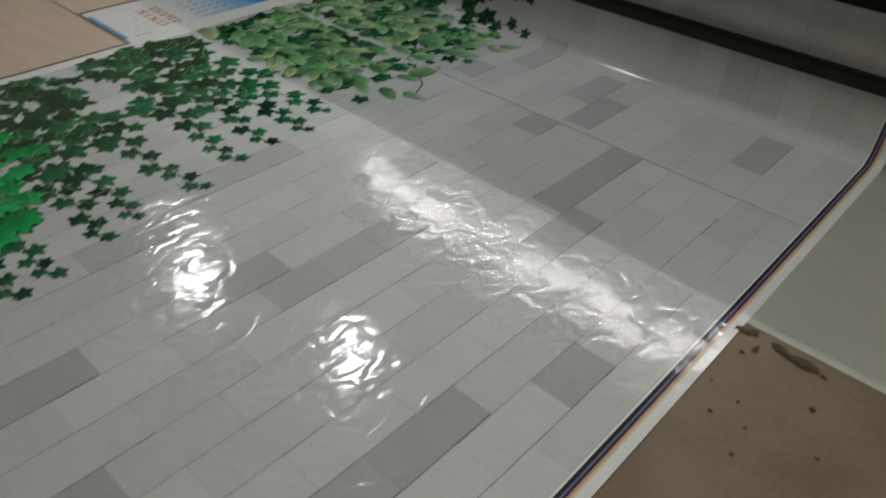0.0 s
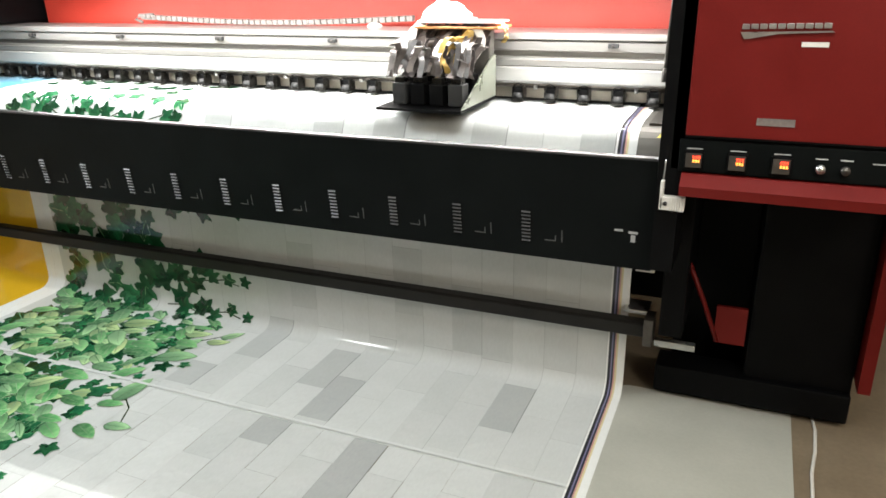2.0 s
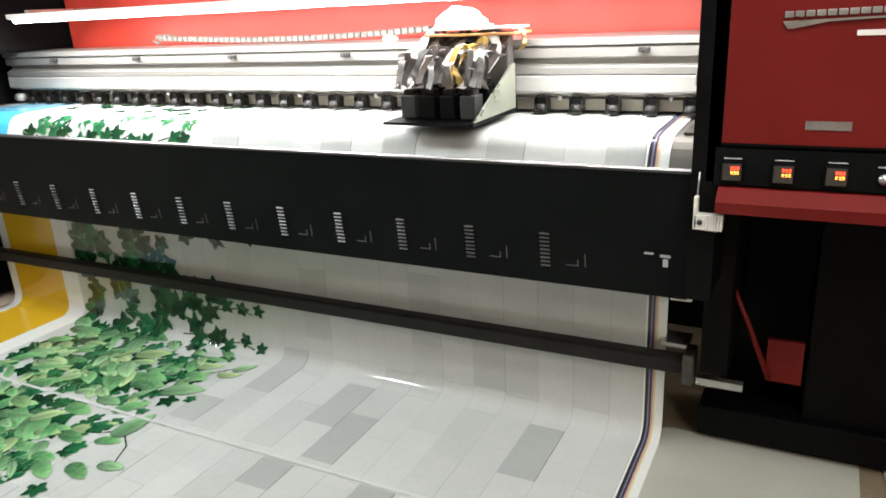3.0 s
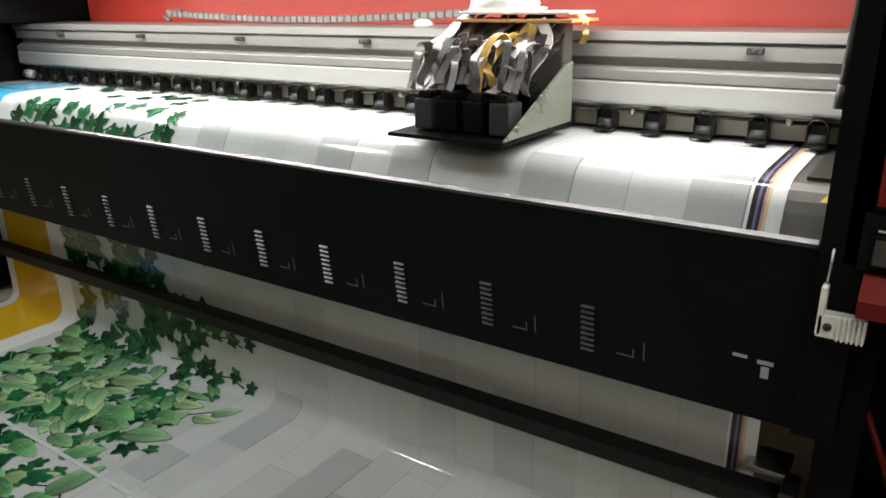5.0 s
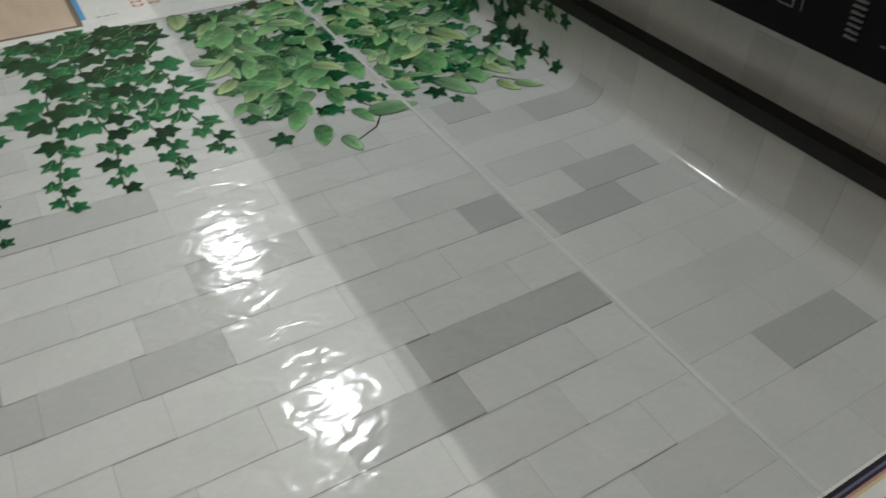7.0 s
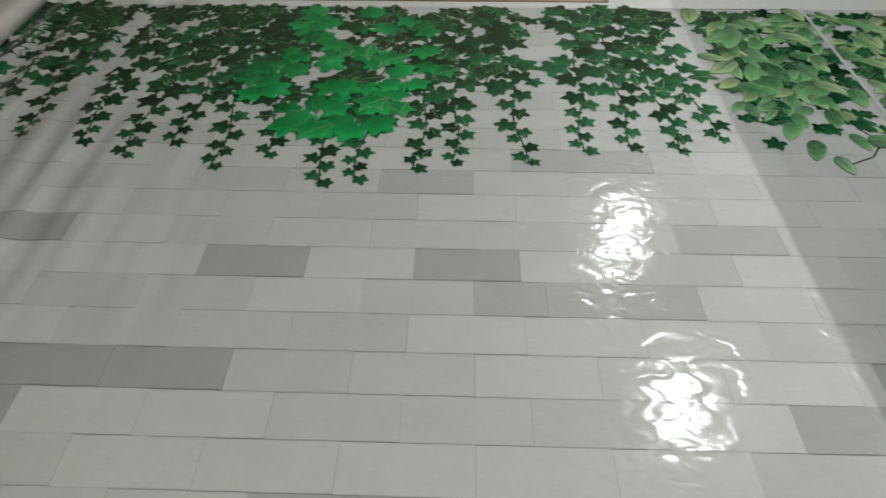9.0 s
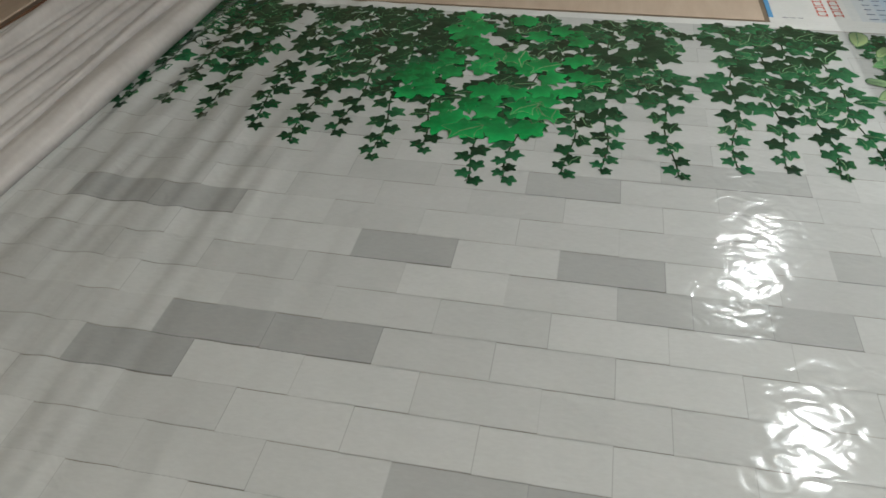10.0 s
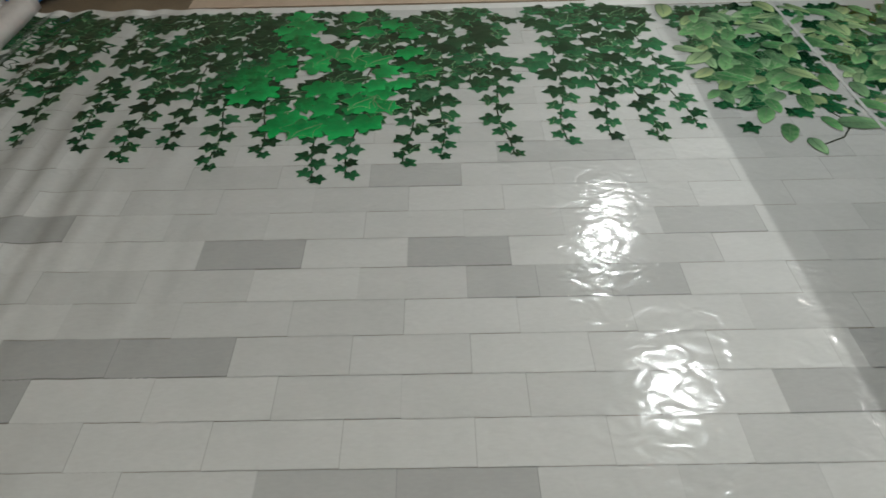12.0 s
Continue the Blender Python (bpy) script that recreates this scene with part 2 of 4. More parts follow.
def tube(points, r, sides=8, bm=None):
    """A round bar along the points."""
    bm = bm or bmesh.new()
    pts = [Vector(p) for p in points]
    rings = []
    up = Vector((0, 0, 1))
    for i, p in enumerate(pts):
        d = (pts[min(i + 1, len(pts) - 1)] - pts[max(i - 1, 0)]).normalized()
        u = d.cross(up if abs(d.z) < 0.95 else Vector((1, 0, 0))).normalized()
        w = d.cross(u)
        rings.append([bm.verts.new(p + r * (math.cos(a) * u + math.sin(a) * w)) for a in (2 * math.pi * k / sides for k in range(sides))])
    for a, b in zip(rings, rings[1:]):
        for k in range(sides):
            bm.faces.new((a[k], a[(k + 1) % sides], b[(k + 1) % sides], b[k]))
    bm.faces.new(rings[0][::-1])
    bm.faces.new(rings[-1])
    return bm


def ribbon(points, width_dir, thick=0.0012):
    """A flat ribbon cable through the points, as wide as width_dir."""
    bm = bmesh.new()
    pts, w = [Vector(p) for p in points], Vector(width_dir)
    rows = []
    for i, p in enumerate(pts):
        d = (pts[min(i + 1, len(pts) - 1)] - pts[max(i - 1, 0)]).normalized()
        n = d.cross(w).normalized() * thick
        rows.append([bm.verts.new(q) for q in (p - w / 2 + n, p + w / 2 + n, p + w / 2 - n, p - w / 2 - n)])
    for a, b in zip(rows, rows[1:]):
        for k in range(4):
            bm.faces.new((a[k], a[(k + 1) % 4], b[(k + 1) % 4], b[k]))
    bm.faces.new(rows[0])
    bm.faces.new(rows[-1][::-1])
    return bm


def thing(name, at, label, category, group="", kind=""):
    e = new(name)
    e.location = at
    e.empty_display_size = 0.05
    return tagged(e, label, category, group, kind)


def at_origin(name, label, category, group="", kind=""):
    return thing(name, (0, 0, 0), label, category, group, kind)


# ---- room ----
def slab(name, x0, x1, y0, y1, z0, z1, mat, label, category):
    return tagged(part(name, box(x0, x1, y0, y1, z0, z1), mat, None), label, category, kind="structure")


RX0, RX1, RY0, RY1, RZ = -7.0, 2.6, -4.0, 5.4, 3.3
slab("floor", RX0, RX1, RY0, RY1, -0.1, 0.0, FLOOR, "dusty brown workshop floor with scraps and stains", "floor")
slab("ceiling", RX0, RX1, RY0, RY1, RZ, RZ + 0.1, CEIL, "plain plaster ceiling of the print workshop", "ceiling")
slab("wall_north", RX0, RX1, RY1, RY1 + 0.15, 0, RZ, WALL, "cream painted wall behind the printer", "wall")
slab("wall_south", RX0, RX1, RY0 - 0.15, RY0, 0, RZ, WALL, "cream painted wall of the workshop", "wall")
slab("wall_east", RX1, RX1 + 0.15, RY0, RY1, 0, RZ, WALL, "cream painted wall beside the printer cabinet", "wall")
slab("wall_west", RX0 - 0.15, RX0, RY0, RY1, 0, RZ, WALL, "cream painted wall at the far end of the workshop", "wall")

# ---- the printed sheet ----
FOLD_Y, FOLD_R, LIFT = 3.25, 0.055, 0.003
S_END = FOLD_Y + FOLD_R * math.pi / 2 + 0.685


def ripple(x, s):
    """How far the loose sheet lifts in soft waves beside the folds."""
    fade = min(1.0, max(0.0, (0.72 - s) / 0.9)) ** 1.3
    u = s * 6.4 + 0.35 * x + 0.25 * math.sin(x * 1.9)
    return fade * 0.006 * (1 + math.sin(u * 2 * math.pi + 0.8 * math.sin(u * 2.3)))


def lay(x, s, off=0.0):
    """A place on the sheet: x across it, s along it; it lies on the floor, curls up and hangs from the printer."""
    if s <= FOLD_Y:
        return Vector((x, s, LIFT + off + ripple(x, s)))
    a = (s - FOLD_Y) / FOLD_R
    if a < math.pi / 2:
        return Vector((x, FOLD_Y + (FOLD_R - off) * math.sin(a), LIFT + FOLD_R - (FOLD_R - off) * math.cos(a)))
    return Vector((x, FOLD_Y + FOLD_R - off, LIFT + FOLD_R + (s - FOLD_Y - FOLD_R * math.pi / 2)))


PLATEN = [(3.66, 0.952), (3.50, 0.953), (3.32, 0.952), (3.27, 0.948), (3.245, 0.940), (3.228, 0.925), (3.217, 0.905), (3.205, 0.88), (3.185, 0.84), (3.165, 0.80), (3.15, 0.76)]


def lay_platen(x, s, off=0.0):
    """A place on the sheet where it crosses the platen; s runs from the rollers forward and down."""
    for (y0, z0), (y1, z1) in zip(PLATEN, PLATEN[1:]):
        d = math.hypot(y1 - y0, z1 - z0)
        if s <= d or (y1, z1) == PLATEN[-1]:
            f = s / d
            n = Vector((0, z1 - z0, y0 - y1)) / d
            n = n if n.z >= 0 else -n
            return Vector((x, y0 + f * (y1 - y0), z0 + f * (z1 - z0))) + n * (off + 0.002)
        s -= d


MURAL_TOP, COURSE, LENGTH, SEAM = -2.585, 0.1185, 0.273, 2.735
SHEET_Y0 = -0.50
rng = random.Random(7)
# printed bricks that stand out: course, from, to, tone
TONED = [(9, -0.25, 0.02, 0.30), (9, 0.02, 0.29, 0.31), (8, 0.68, 0.955, 0.29), (8, 1.23, 1.50, 0.31), (11, 1.11, 1.383, 0.36),
         (12, 1.50, 1.92, 0.40), (5, 0.29, 0.565, 0.27), (5, 0.565, 0.838, 0.26), (4, 0.12, 0.405, 0.27), (7, 1.383, 1.56, 0.38),
         (7, 1.56, 1.74, 0.42), (9, 1.92, 2.20, 0.38), (7, 1.74, 1.93, 0.37), (4, 2.04, 2.315, 0.33), (5, 2.26, 2.735, 0.27),
         (8, 2.60, 2.735, 0.29), (7, 2.78, 3.053, 0.29), (8, 2.955, 3.228, 0.35), (2, 2.94, 3.22, 0.29), (12, 2.80, 2.955, 0.37),
         (11, 3.055, 3.33, 0.37), (1, 1.64, 1.82, 0.27), (2, 1.25, 1.50, 0.29), (2, 0.95, 1.225, 0.35), (13, 0.29, 0.56, 0.45),
         (3, 3.32, 3.59, 0.40), (10, 3.40, 3.68, 0.40), (6, 3.45, 3.72, 0.37), (4, 3.33, 3.60, 0.36)]
TONED = [(k, a, b, 0.55 - (0.55 - t) * 0.55) for k, a, b, t in TONED]
PAPER = (0.74, 0.75, 0.74)


def grey(v):
    return (v * 0.97, v, v * 0.99)


def skew(s):
    """How far the printed courses have slipped sideways along the sheet."""
    return 0.013 + 0.009 * (s - 0.8) if s < SEAM else 0.016


def sheet_cells(s0, s1, toned, seams):
    """The printed cells of the mural: (x0, x1, s0, s1, colour) for bricks, joints, edge lines and margins."""
    cells = []
    for k in range(-1, 22):
        if -COURSE * k < MURAL_TOP + 0.01:
            continue
        joints = []
        phase = 0.018 if k % 2 else 0.136
        j = math.floor((s0 - phase) / LENGTH) * LENGTH + phase
        while j < s1 + LENGTH:
            if not seams or j < SEAM - 0.06:
                joints.append(j)
            j += LENGTH
        if seams:
            joints += [SEAM, SEAM + 0.018]
            j = 2.78 if k % 2 else 2.955
            while j < s1 + LENGTH:
                joints.append(j)
                j += LENGTH
        if not seams:
            joints.append(0.39)
        mine = [t for t in toned if t[0] == k]
        for t in mine:
            fixed = (SEAM, SEAM + 0.018) if seams else ()
            joints = [q for q in joints if q in fixed or not (t[1] - 0.05 < q < t[2] + 0.05)] + [t[1], t[2]]
        joints = sorted(set([s0] + [q for q in joints if s0 < q < s1] + [s1]))
        for a, b in zip(joints, joints[1:]):
            if b - a < 0.004:
                continue
            slip = skew((a + b) / 2) if seams else 0.013
            lo, hi = min(slip - COURSE * k, 0.0), max(slip - COURSE * (k + 1), MURAL_TOP)
            if lo - hi < 0.006:
                continue
            tone = next((t[3] for t in mine if abs(t[1] - a) < 0.03 and abs(t[2] - b) < 0.03), None)
            if seams and abs(a - SEAM) < 0.004:
                cells.append((hi, lo, a, b, grey(0.7)))
                continue
            # bricks on the flat platen top carry the tube's glare as a paler ink
            base = 0.72 if not seams and b <= 0.395 else tone or rng.choice((0.525, 0.54, 0.55, 0.56, 0.57, 0.575, 0.58))
            base += rng.uniform(-0.012, 0.012)
            if a > 3.2:
                base = 0.54 + (base - 0.54) * 0.6
            strong = tone is not None and a < 3.2
            line = base * (0.58 if strong else rng.choice((0.73, 0.8, 0.87, 0.93)))
            w = 0.0032 if strong else 0.0023
            side = 0.0021
            cells.append((lo - w, lo, a, b, grey(line)))
            cells.append((hi, lo - w, b - side, b, grey(base * (0.8 if strong else rng.choice((0.76, 0.84, 0.92))))))
            cells.append((hi, lo - w, a, b - side, grey(base)))
    for x0, x1, c in ((0.0, 0.006, PAPER), (0.006, 0.015, (0.03, 0.03, 0.035)), (0.015, 0.020, (0.16, 0.15, 0.25)),
                      (0.020, 0.026, (0.04, 0.04, 0.06)), (0.026, 0.031, (0.5, 0.28, 0.25)), (0.031, 0.037, (0.62, 0.55, 0.33)),
                      (0.037, 0.062, PAPER), (MURAL_TOP - 0.055, MURAL_TOP, PAPER)):
        cells.append((x0, x1, s0, s1, c))
    return cells


def sheet_mesh(name, cells, place, parent, label, step_from=None, step=0.006):
    verts, faces, cols = [], [], []
    for x0, x1, a, b, c in cells:
        cuts = [a]
        if step_from == FOLD_Y and a < 0.72:
            n = max(1, math.ceil((min(b, 0.72) - a) / 0.015))
            cuts += [a + (min(b, 0.72) - a) * (i + 1) / n for i in range(n)]
            a = cuts[-1]
        if b - a < 0.0001:
            pass
        elif step_from is not None and b > step_from:
            q = max(a, step_from)
            if q > a + 0.0001:
                cuts.append(q)
            n = max(1, math.ceil((b - q) / step))
            cuts += [q + (b - q) * (i + 1) / n for i in range(n)]
        else:
            cuts.append(b)
        for p, q in zip(cuts, cuts[1:]):
            i = len(verts)
            verts += [place(x0, p), place(x1, p), place(x1, q), place(x0, q)]
            faces.append((i, i + 1, i + 2, i + 3))
            cols.append(c)
    ob = mesh_object(name, verts, faces, INK, parent, label)
    att = ob.data.attributes.new("ink", "FLOAT_COLOR", "FACE")
    att.data.foreach_set("color", [q for c in cols for q in (*c, 1.0)])
    bm = bmesh.new()
    bm.from_mesh(ob.data)
    bmesh.ops.remove_doubles(bm, verts=bm.verts, dist=0.00005)
    for f in bm.faces:
        f.smooth = True
    bm.to_mesh(ob.data)
    bm.free()
    return ob


mural = at_origin("printed_vinyl_sheet", "glossy vinyl sheet printed with grey bricks and hanging green ivy", "printed sheet")
sheet_mesh("brick_print", sheet_cells(SHEET_Y0, S_END, TONED, True), lay, mural, "grey brick print with a dark edge line", FOLD_Y)
TOP_TONED = [(3, 0.39, 0.61, 0.42), (8, 0.39, 0.61, 0.43), (0, 0.39, 0.61, 0.43), (6, 0.39, 0.61, 0.45), (12, 0.39, 0.61, 0.44)]
sheet_mesh("platen_print", sheet_cells(0.0, 0.61, TOP_TONED, False), lay_platen, mural, "freshly printed bricks on the platen", 0.0, 0.012)


# ---- printed ivy ----
def outline(kind, r):
    pts = []
    if kind == "ivy":
        shape = [(0, 1.04), (12, 0.8), (29, 0.57), (46, 0.72), (61, 0.93), (76, 0.72), (97, 0.53), (117, 0.66), (138, 0.72), (160, 0.5), (180, 0.25)]
        shape = shape + [(360 - a, q) for a, q in reversed(shape[1:-1])]
        for a, q in shape:
            q *= r.uniform(0.9, 1.1)
            pts.append((q * math.cos(radians(a)), q * math.sin(radians(a)) * 0.95))
    else:
        half = 0.62 if kind == "broad" else 0.34
        steps = [0.0, 0.05, 0.14, 0.26, 0.4, 0.55, 0.7, 0.84, 0.94, 1.0]
        side = [(2 * u - 1, half * 1.9 * math.sqrt(u) * (1 - u) ** 0.85 * r.uniform(0.92, 1.08)) for u in steps]
        bend = r.uniform(-0.12, 0.12)
        pts = [(-x, y + bend * x * x) for x, y in side] + [(-x, -y + bend * x * x) for x, y in reversed(side[1:-1])]
        pts = [(-x, y) for x, y in pts]
    return pts


def leaf_shape(kind, seed, rim):
    """Vertices and faces of a flat leaf in its own plane: dark blade, and a pale rim where there is one."""
    r = random.Random(seed)
    pts = outline(kind, r)
    n = len(pts)
    verts = [(0.0, 0.0)] + [(x * (1 - rim), y * (1 - rim)) for x, y in pts]
    faces, fm = [(0, 1 + i, 1 + (i + 1) % n) for i in range(n)], [0] * n
    if rim:
        verts += pts
        faces += [(1 + i, 1 + n + i, 1 + n + (i + 1) % n, 1 + (i + 1) % n) for i in range(n)]
        fm += [1] * n
    if kind != "ivy" or rim:
        tip = max(range(n), key=lambda i: pts[i][0])
        base = min(range(n), key=lambda i: pts[i][0])
        (tx, ty), (bx, by) = pts[tip], pts[base]
        i = len(verts)
        w = 0.035
        verts += [(bx, by - w), (0.3 * tx, 0.3 * ty - w * 0.7), (tx, ty), (0.3 * tx, 0.3 * ty + w * 0.7), (bx, by + w)]
        faces.append((i, i + 1, i + 2, i + 3, i + 4))
        fm.append(2)
    return verts, faces, fm


SHAPES = {"dark": [leaf_shape("ivy", s, 0.0) for s in range(4)] + [leaf_shape("ivy", s, 0.05) for s in range(4, 6)],
          "mid": [leaf_shape("ivy", s, 0.0) for s in range(6, 9)] + [leaf_shape("ivy", 9, 0.06)],
          "vivid": [leaf_shape("ivy", s, 0.0) for s in range(12, 15)] + [leaf_shape("ivy", 15, 0.045)],
          "light": [leaf_shape("broad", s, 0.09) for s in range(20, 24)] + [leaf_shape("slim", 25, 0.14)]}


def leaf_tone(x, y, j):
    """How pale the printed leaf is there: paler to its tip and one side, dark round its heart."""
    return 0.3 if j == 0 else min(1.0, max(0.0, 0.5 + 0.35 * x + 0.3 * y))


LEAF_MATS = {"dark": IVY_DARK, "mid": IVY_MID, "vivid": IVY_VIVID, "light": IVY_LIGHT}
leaf_meshes = {}
for kind, shapes in SHAPES.items():
    for i, (vs, fs, fm) in enumerate(shapes):
        me = bpy.data.meshes.new("leaf")
        ribs = {v for f, q in zip(fs, fm) if q == 2 for v in f}
        me.from_pydata([(x, y, 0.00001 if j in ribs else 0) for j, (x, y) in enumerate(vs)], [], fs)
        me.materials.append(LEAF_MATS[kind])
        me.materials.append(IVY_RIM)
        me.polygons.foreach_set("material_index", [min(q, 1) for q in fm])
        me.attributes.new("tone", "FLOAT", "POINT").data.foreach_set("value", [leaf_tone(x, y, j) for j, (x, y) in enumerate(vs)])
        leaf_meshes[kind, i] = me

leaves = []      # kind, shape, x, s, size, turn, on the platen


def leaf(kind, x, s, size, turn, platen=False):
    leaves.append((kind, rng.randrange(len(SHAPES[kind])), x, s, size, turn, platen))


stems = []


def strand(tip_x, s, kinds, top=-2.56, first=0.033, drift=0.0, platen=False, grow=0.071):
    """A hanging shoot from the mural's upper edge to its tip, its leaves growing smaller downwards."""
    x, size, side = tip_x, first, 1
    line = [(x + 0.01, s)]
    while x > top:
        up = (tip_x - x)
        sway = drift * up + 0.012 * math.sin(up * 14 + s * 9)
        q = s + sway
        line.append((x, q))
        size = min(first + up * 0.075, grow) * rng.uniform(0.85, 1.15)
        leaf(rng.choice(kinds), x, q + side * size * 0.45, size, rng.uniform(-40, 40) + side * 22, platen)
        if up > 0.3 and rng.random() < 0.55:
            leaf(rng.choice(kinds), x - 0.02, q - side * size * rng.uniform(0.5, 1.1), size * rng.uniform(0.75, 1.1), rng.uniform(-80, 80), platen)
        side = -side
        x -= size * rng.uniform(0.95, 1.35) if up < 0.45 else size * rng.uniform(0.85, 1.15)
    stems.append((line, platen))


TIPS = [(-1.60, -0.40), (-1.64, -0.22), (-1.574, -0.057), (-1.538, 0.138), (-1.462, 0.309), (-1.537, 0.451), (-1.413, 0.603), (-1.478, 0.745),
        (-1.337, 0.921), (-1.355, 1.032), (-1.413, 1.215), (-1.446, 1.327), (-1.452, 1.539), (-1.518, 1.725), (-1.542, 1.881),
        (-1.522, 2.026), (-1.59, 2.155)]
for x, s in TIPS:
    strand(x, s, ("dark", "dark", "mid") if s < 1.4 else ("dark", "mid", "mid"), drift=rng.uniform(-0.08, 0.08))
for i in range(7):
    strand(rng.uniform(-2.2, -1.85), -0.4 + i * 0.37 + rng.uniform(-0.04, 0.04), ("dark", "dark", "mid"), first=0.05, drift=rng.uniform(-0.1, 0.1))
for i in range(75):
    leaf(rng.choice(("dark", "dark", "mid")), rng.uniform(-2.57, -2.4), rng.uniform(-0.46, 2.25), rng.uniform(0.045, 0.075), rng.uniform(-90, 90))
# the vivid climber
for i in range(92):
    x = -2.56 + 0.98 * rng.random() ** 0.9
    half = 0.3 if x < -1.9 else 0.2
    if -2.04 < x < -1.84:
        half = 0.38
    leaf("vivid", x, 0.96 + rng.uniform(-half, half), rng.uniform(0.05, 0.085), rng.uniform(-60, 60))
    if i % 4 == 0:
        leaf("dark", x - 0.03, 0.96 + rng.uniform(-half, half), 0.05, rng.uniform(-60, 60))
for x, s in ((-1.63, 0.87), (-1.62, 1.0), (-1.66, 1.08)):
    leaf("vivid", x, s, 0.085, rng.uniform(-30, 30))
# pale variegated creeper towards the machine
def creeper(s_from, s_to, low, count):
    for i in range(count):
        s = rng.uniform(s_from, s_to)
        edge = low(s)
        x = rng.uniform(-2.54, edge)
        kind = ("mid" if i % 3 else "dark") if i < count * 0.52 else ("light" if i % 6 else "mid")
        leaf(kind, x, s, (rng.uniform(0.04, 0.06) if kind == "mid" else rng.uniform(0.042, 0.085)) * (0.8 if x > edge - 0.2 else 1), rng.uniform(-75, 75))


creeper(2.27, 2.715, lambda s: -1.72 + 0.3 * (s - 2.27) if s < 2.55 else -1.66, 250)
creeper(2.775, 3.25, lambda s: -1.66 + 0.16 * (s - 2.76), 265)
for x, s, z, a, k in ((-1.45, 2.50, 0.05, 10, "light"), (-1.53, 2.44, 0.06, -20, "light"), (-1.58, 2.60, 0.05, 15, "light"), (-1.58, 2.70, 0.085, 82, "light"),
                      (-1.69, 2.64, 0.06, 30, "mid"), (-1.64, 2.40, 0.06, -25, "light"), (-1.57, 2.33, 0.05, -50, "mid"),
                      (-1.53, 2.905, 0.035, 10, "mid"), (-1.60, 2.87, 0.05, -40, "dark"), (-1.60, 2.95, 0.085, 25, "light"), (-1.52, 3.10, 0.05, 20, "light"),
                      (-1.63, 3.05, 0.06, -10, "light"), (-1.63, 2.775, 0.03, 40, "mid"), (-1.50, 3.17, 0.05, 50, "light")):
    leaf(k, x, s, z, a)
stems.append(([(-2.1, 2.95), (-1.9, 2.98), (-1.72, 3.02), (-1.6, 3.09), (-1.53, 3.16), (-1.50, 3.2)], False))
stems.append(([(-1.8, 2.58), (-1.66, 2.62), (-1.58, 2.66), (-1.50, 2.60), (-1.46, 2.52)], False))
# dark ivy on the hanging part of the sheet
for i in range(88):
    s = rng.uniform(3.27, 3.99)
    leaf("dark" if i % 4 else "mid", rng.uniform(-2.54, -1.72 - 0.3 * rng.random()), s, rng.uniform(0.055, 0.088), rng.uniform(-90, 90))
for s in (3.45, 3.78, 3.30):
    for j in range(5):
        leaf("dark", -1.86 + 0.085 * j, s + rng.uniform(-0.03, 0.03), 0.062 - 0.006 * j, rng.uniform(-40, 40))
    stems.append(([(-1.95 + 0.08 * j, s + 0.012 * math.sin(j * 2)) for j in range(6)], False))
# and on the platen
for i in range(16):
    x = -2.53 + 0.057 * i
    leaf("mid" if i % 3 else "dark", x + rng.uniform(-0.02, 0.02), 0.47 + rng.uniform(-0.03, 0.07), 0.062 - 0.001 * i, rng.uniform(-60, 60), True)
    if i % 2:
        leaf("mid", x + rng.uniform(-0.02, 0.02), rng.uniform(0.36, 0.44), 0.05, rng.uniform(-60, 60), True)
    leaf("dark", x + rng.uniform(-0.03, 0.03), rng.uniform(0.1, 0.3), 0.045, rng.uniform(-60, 60), True)
stems.append(([(-2.5 + 0.055 * j, 0.49 + 0.02 * math.sin(j * 1.7)) for j in range(15)], True))

bent, tones = ([], [], []), []
order = sorted(range(len(leaves)), key=lambda i: -leaves[i][2])
near = set([i for i in order if 0.8 < leaves[i][3] and leaves[i][3] + leaves[i][4] < FOLD_Y and not leaves[i][6]][:298])
MAT_INDEX = {"dark": 0, "mid": 1, "vivid": 2, "light": 3}
for i, (kind, shape, x, s, size, turn, platen) in enumerate(leaves):
    off = 0.0008 + 0.0000018 * i + (0.0016 if kind == "vivid" else 0)
    if i in near:
        ob = new("leaf", leaf_meshes[kind, shape])
        ob.parent = mural
        ob.matrix_basis = pose(x, s, LIFT + off, 0, 0, turn) @ Matrix.Diagonal((size, size, 1, 1))
        continue
    vs, fs, fm = SHAPES[kind][shape]
    c, q = math.cos(radians(turn)), math.sin(radians(turn))
    base = len(bent[0])
    ribs = {v for f, q2 in zip(fs, fm) if q2 == 2 for v in f}
    spread = lay_platen if platen else lay
    bent[0].extend(spread(x + size * (u * c - v * q), min(max(s + size * (u * q + v * c), 0.02 if platen else -0.49), 0.60 if platen else S_END - 0.01), off + (0.00001 if j in ribs else 0)) for j, (u, v) in enumerate(vs))
    tones.extend(leaf_tone(u, v, j) for j, (u, v) in enumerate(vs))
    bent[1].extend(tuple(base + k for k in f) for f in fs)
    bent[2].extend(4 if k else MAT_INDEX[kind] for k in fm)
ivy = tagged(mesh_object("ivy_print", bent[0], bent[1], [IVY_DARK, IVY_MID, IVY_VIVID, IVY_LIGHT, IVY_RIM], mural, "dense printed ivy leaves", face_mats=bent[2]), kind="stuff")
ivy.data.attributes.new("tone", "FLOAT", "POINT").data.foreach_set("value", tones)
sv, sf = [], []
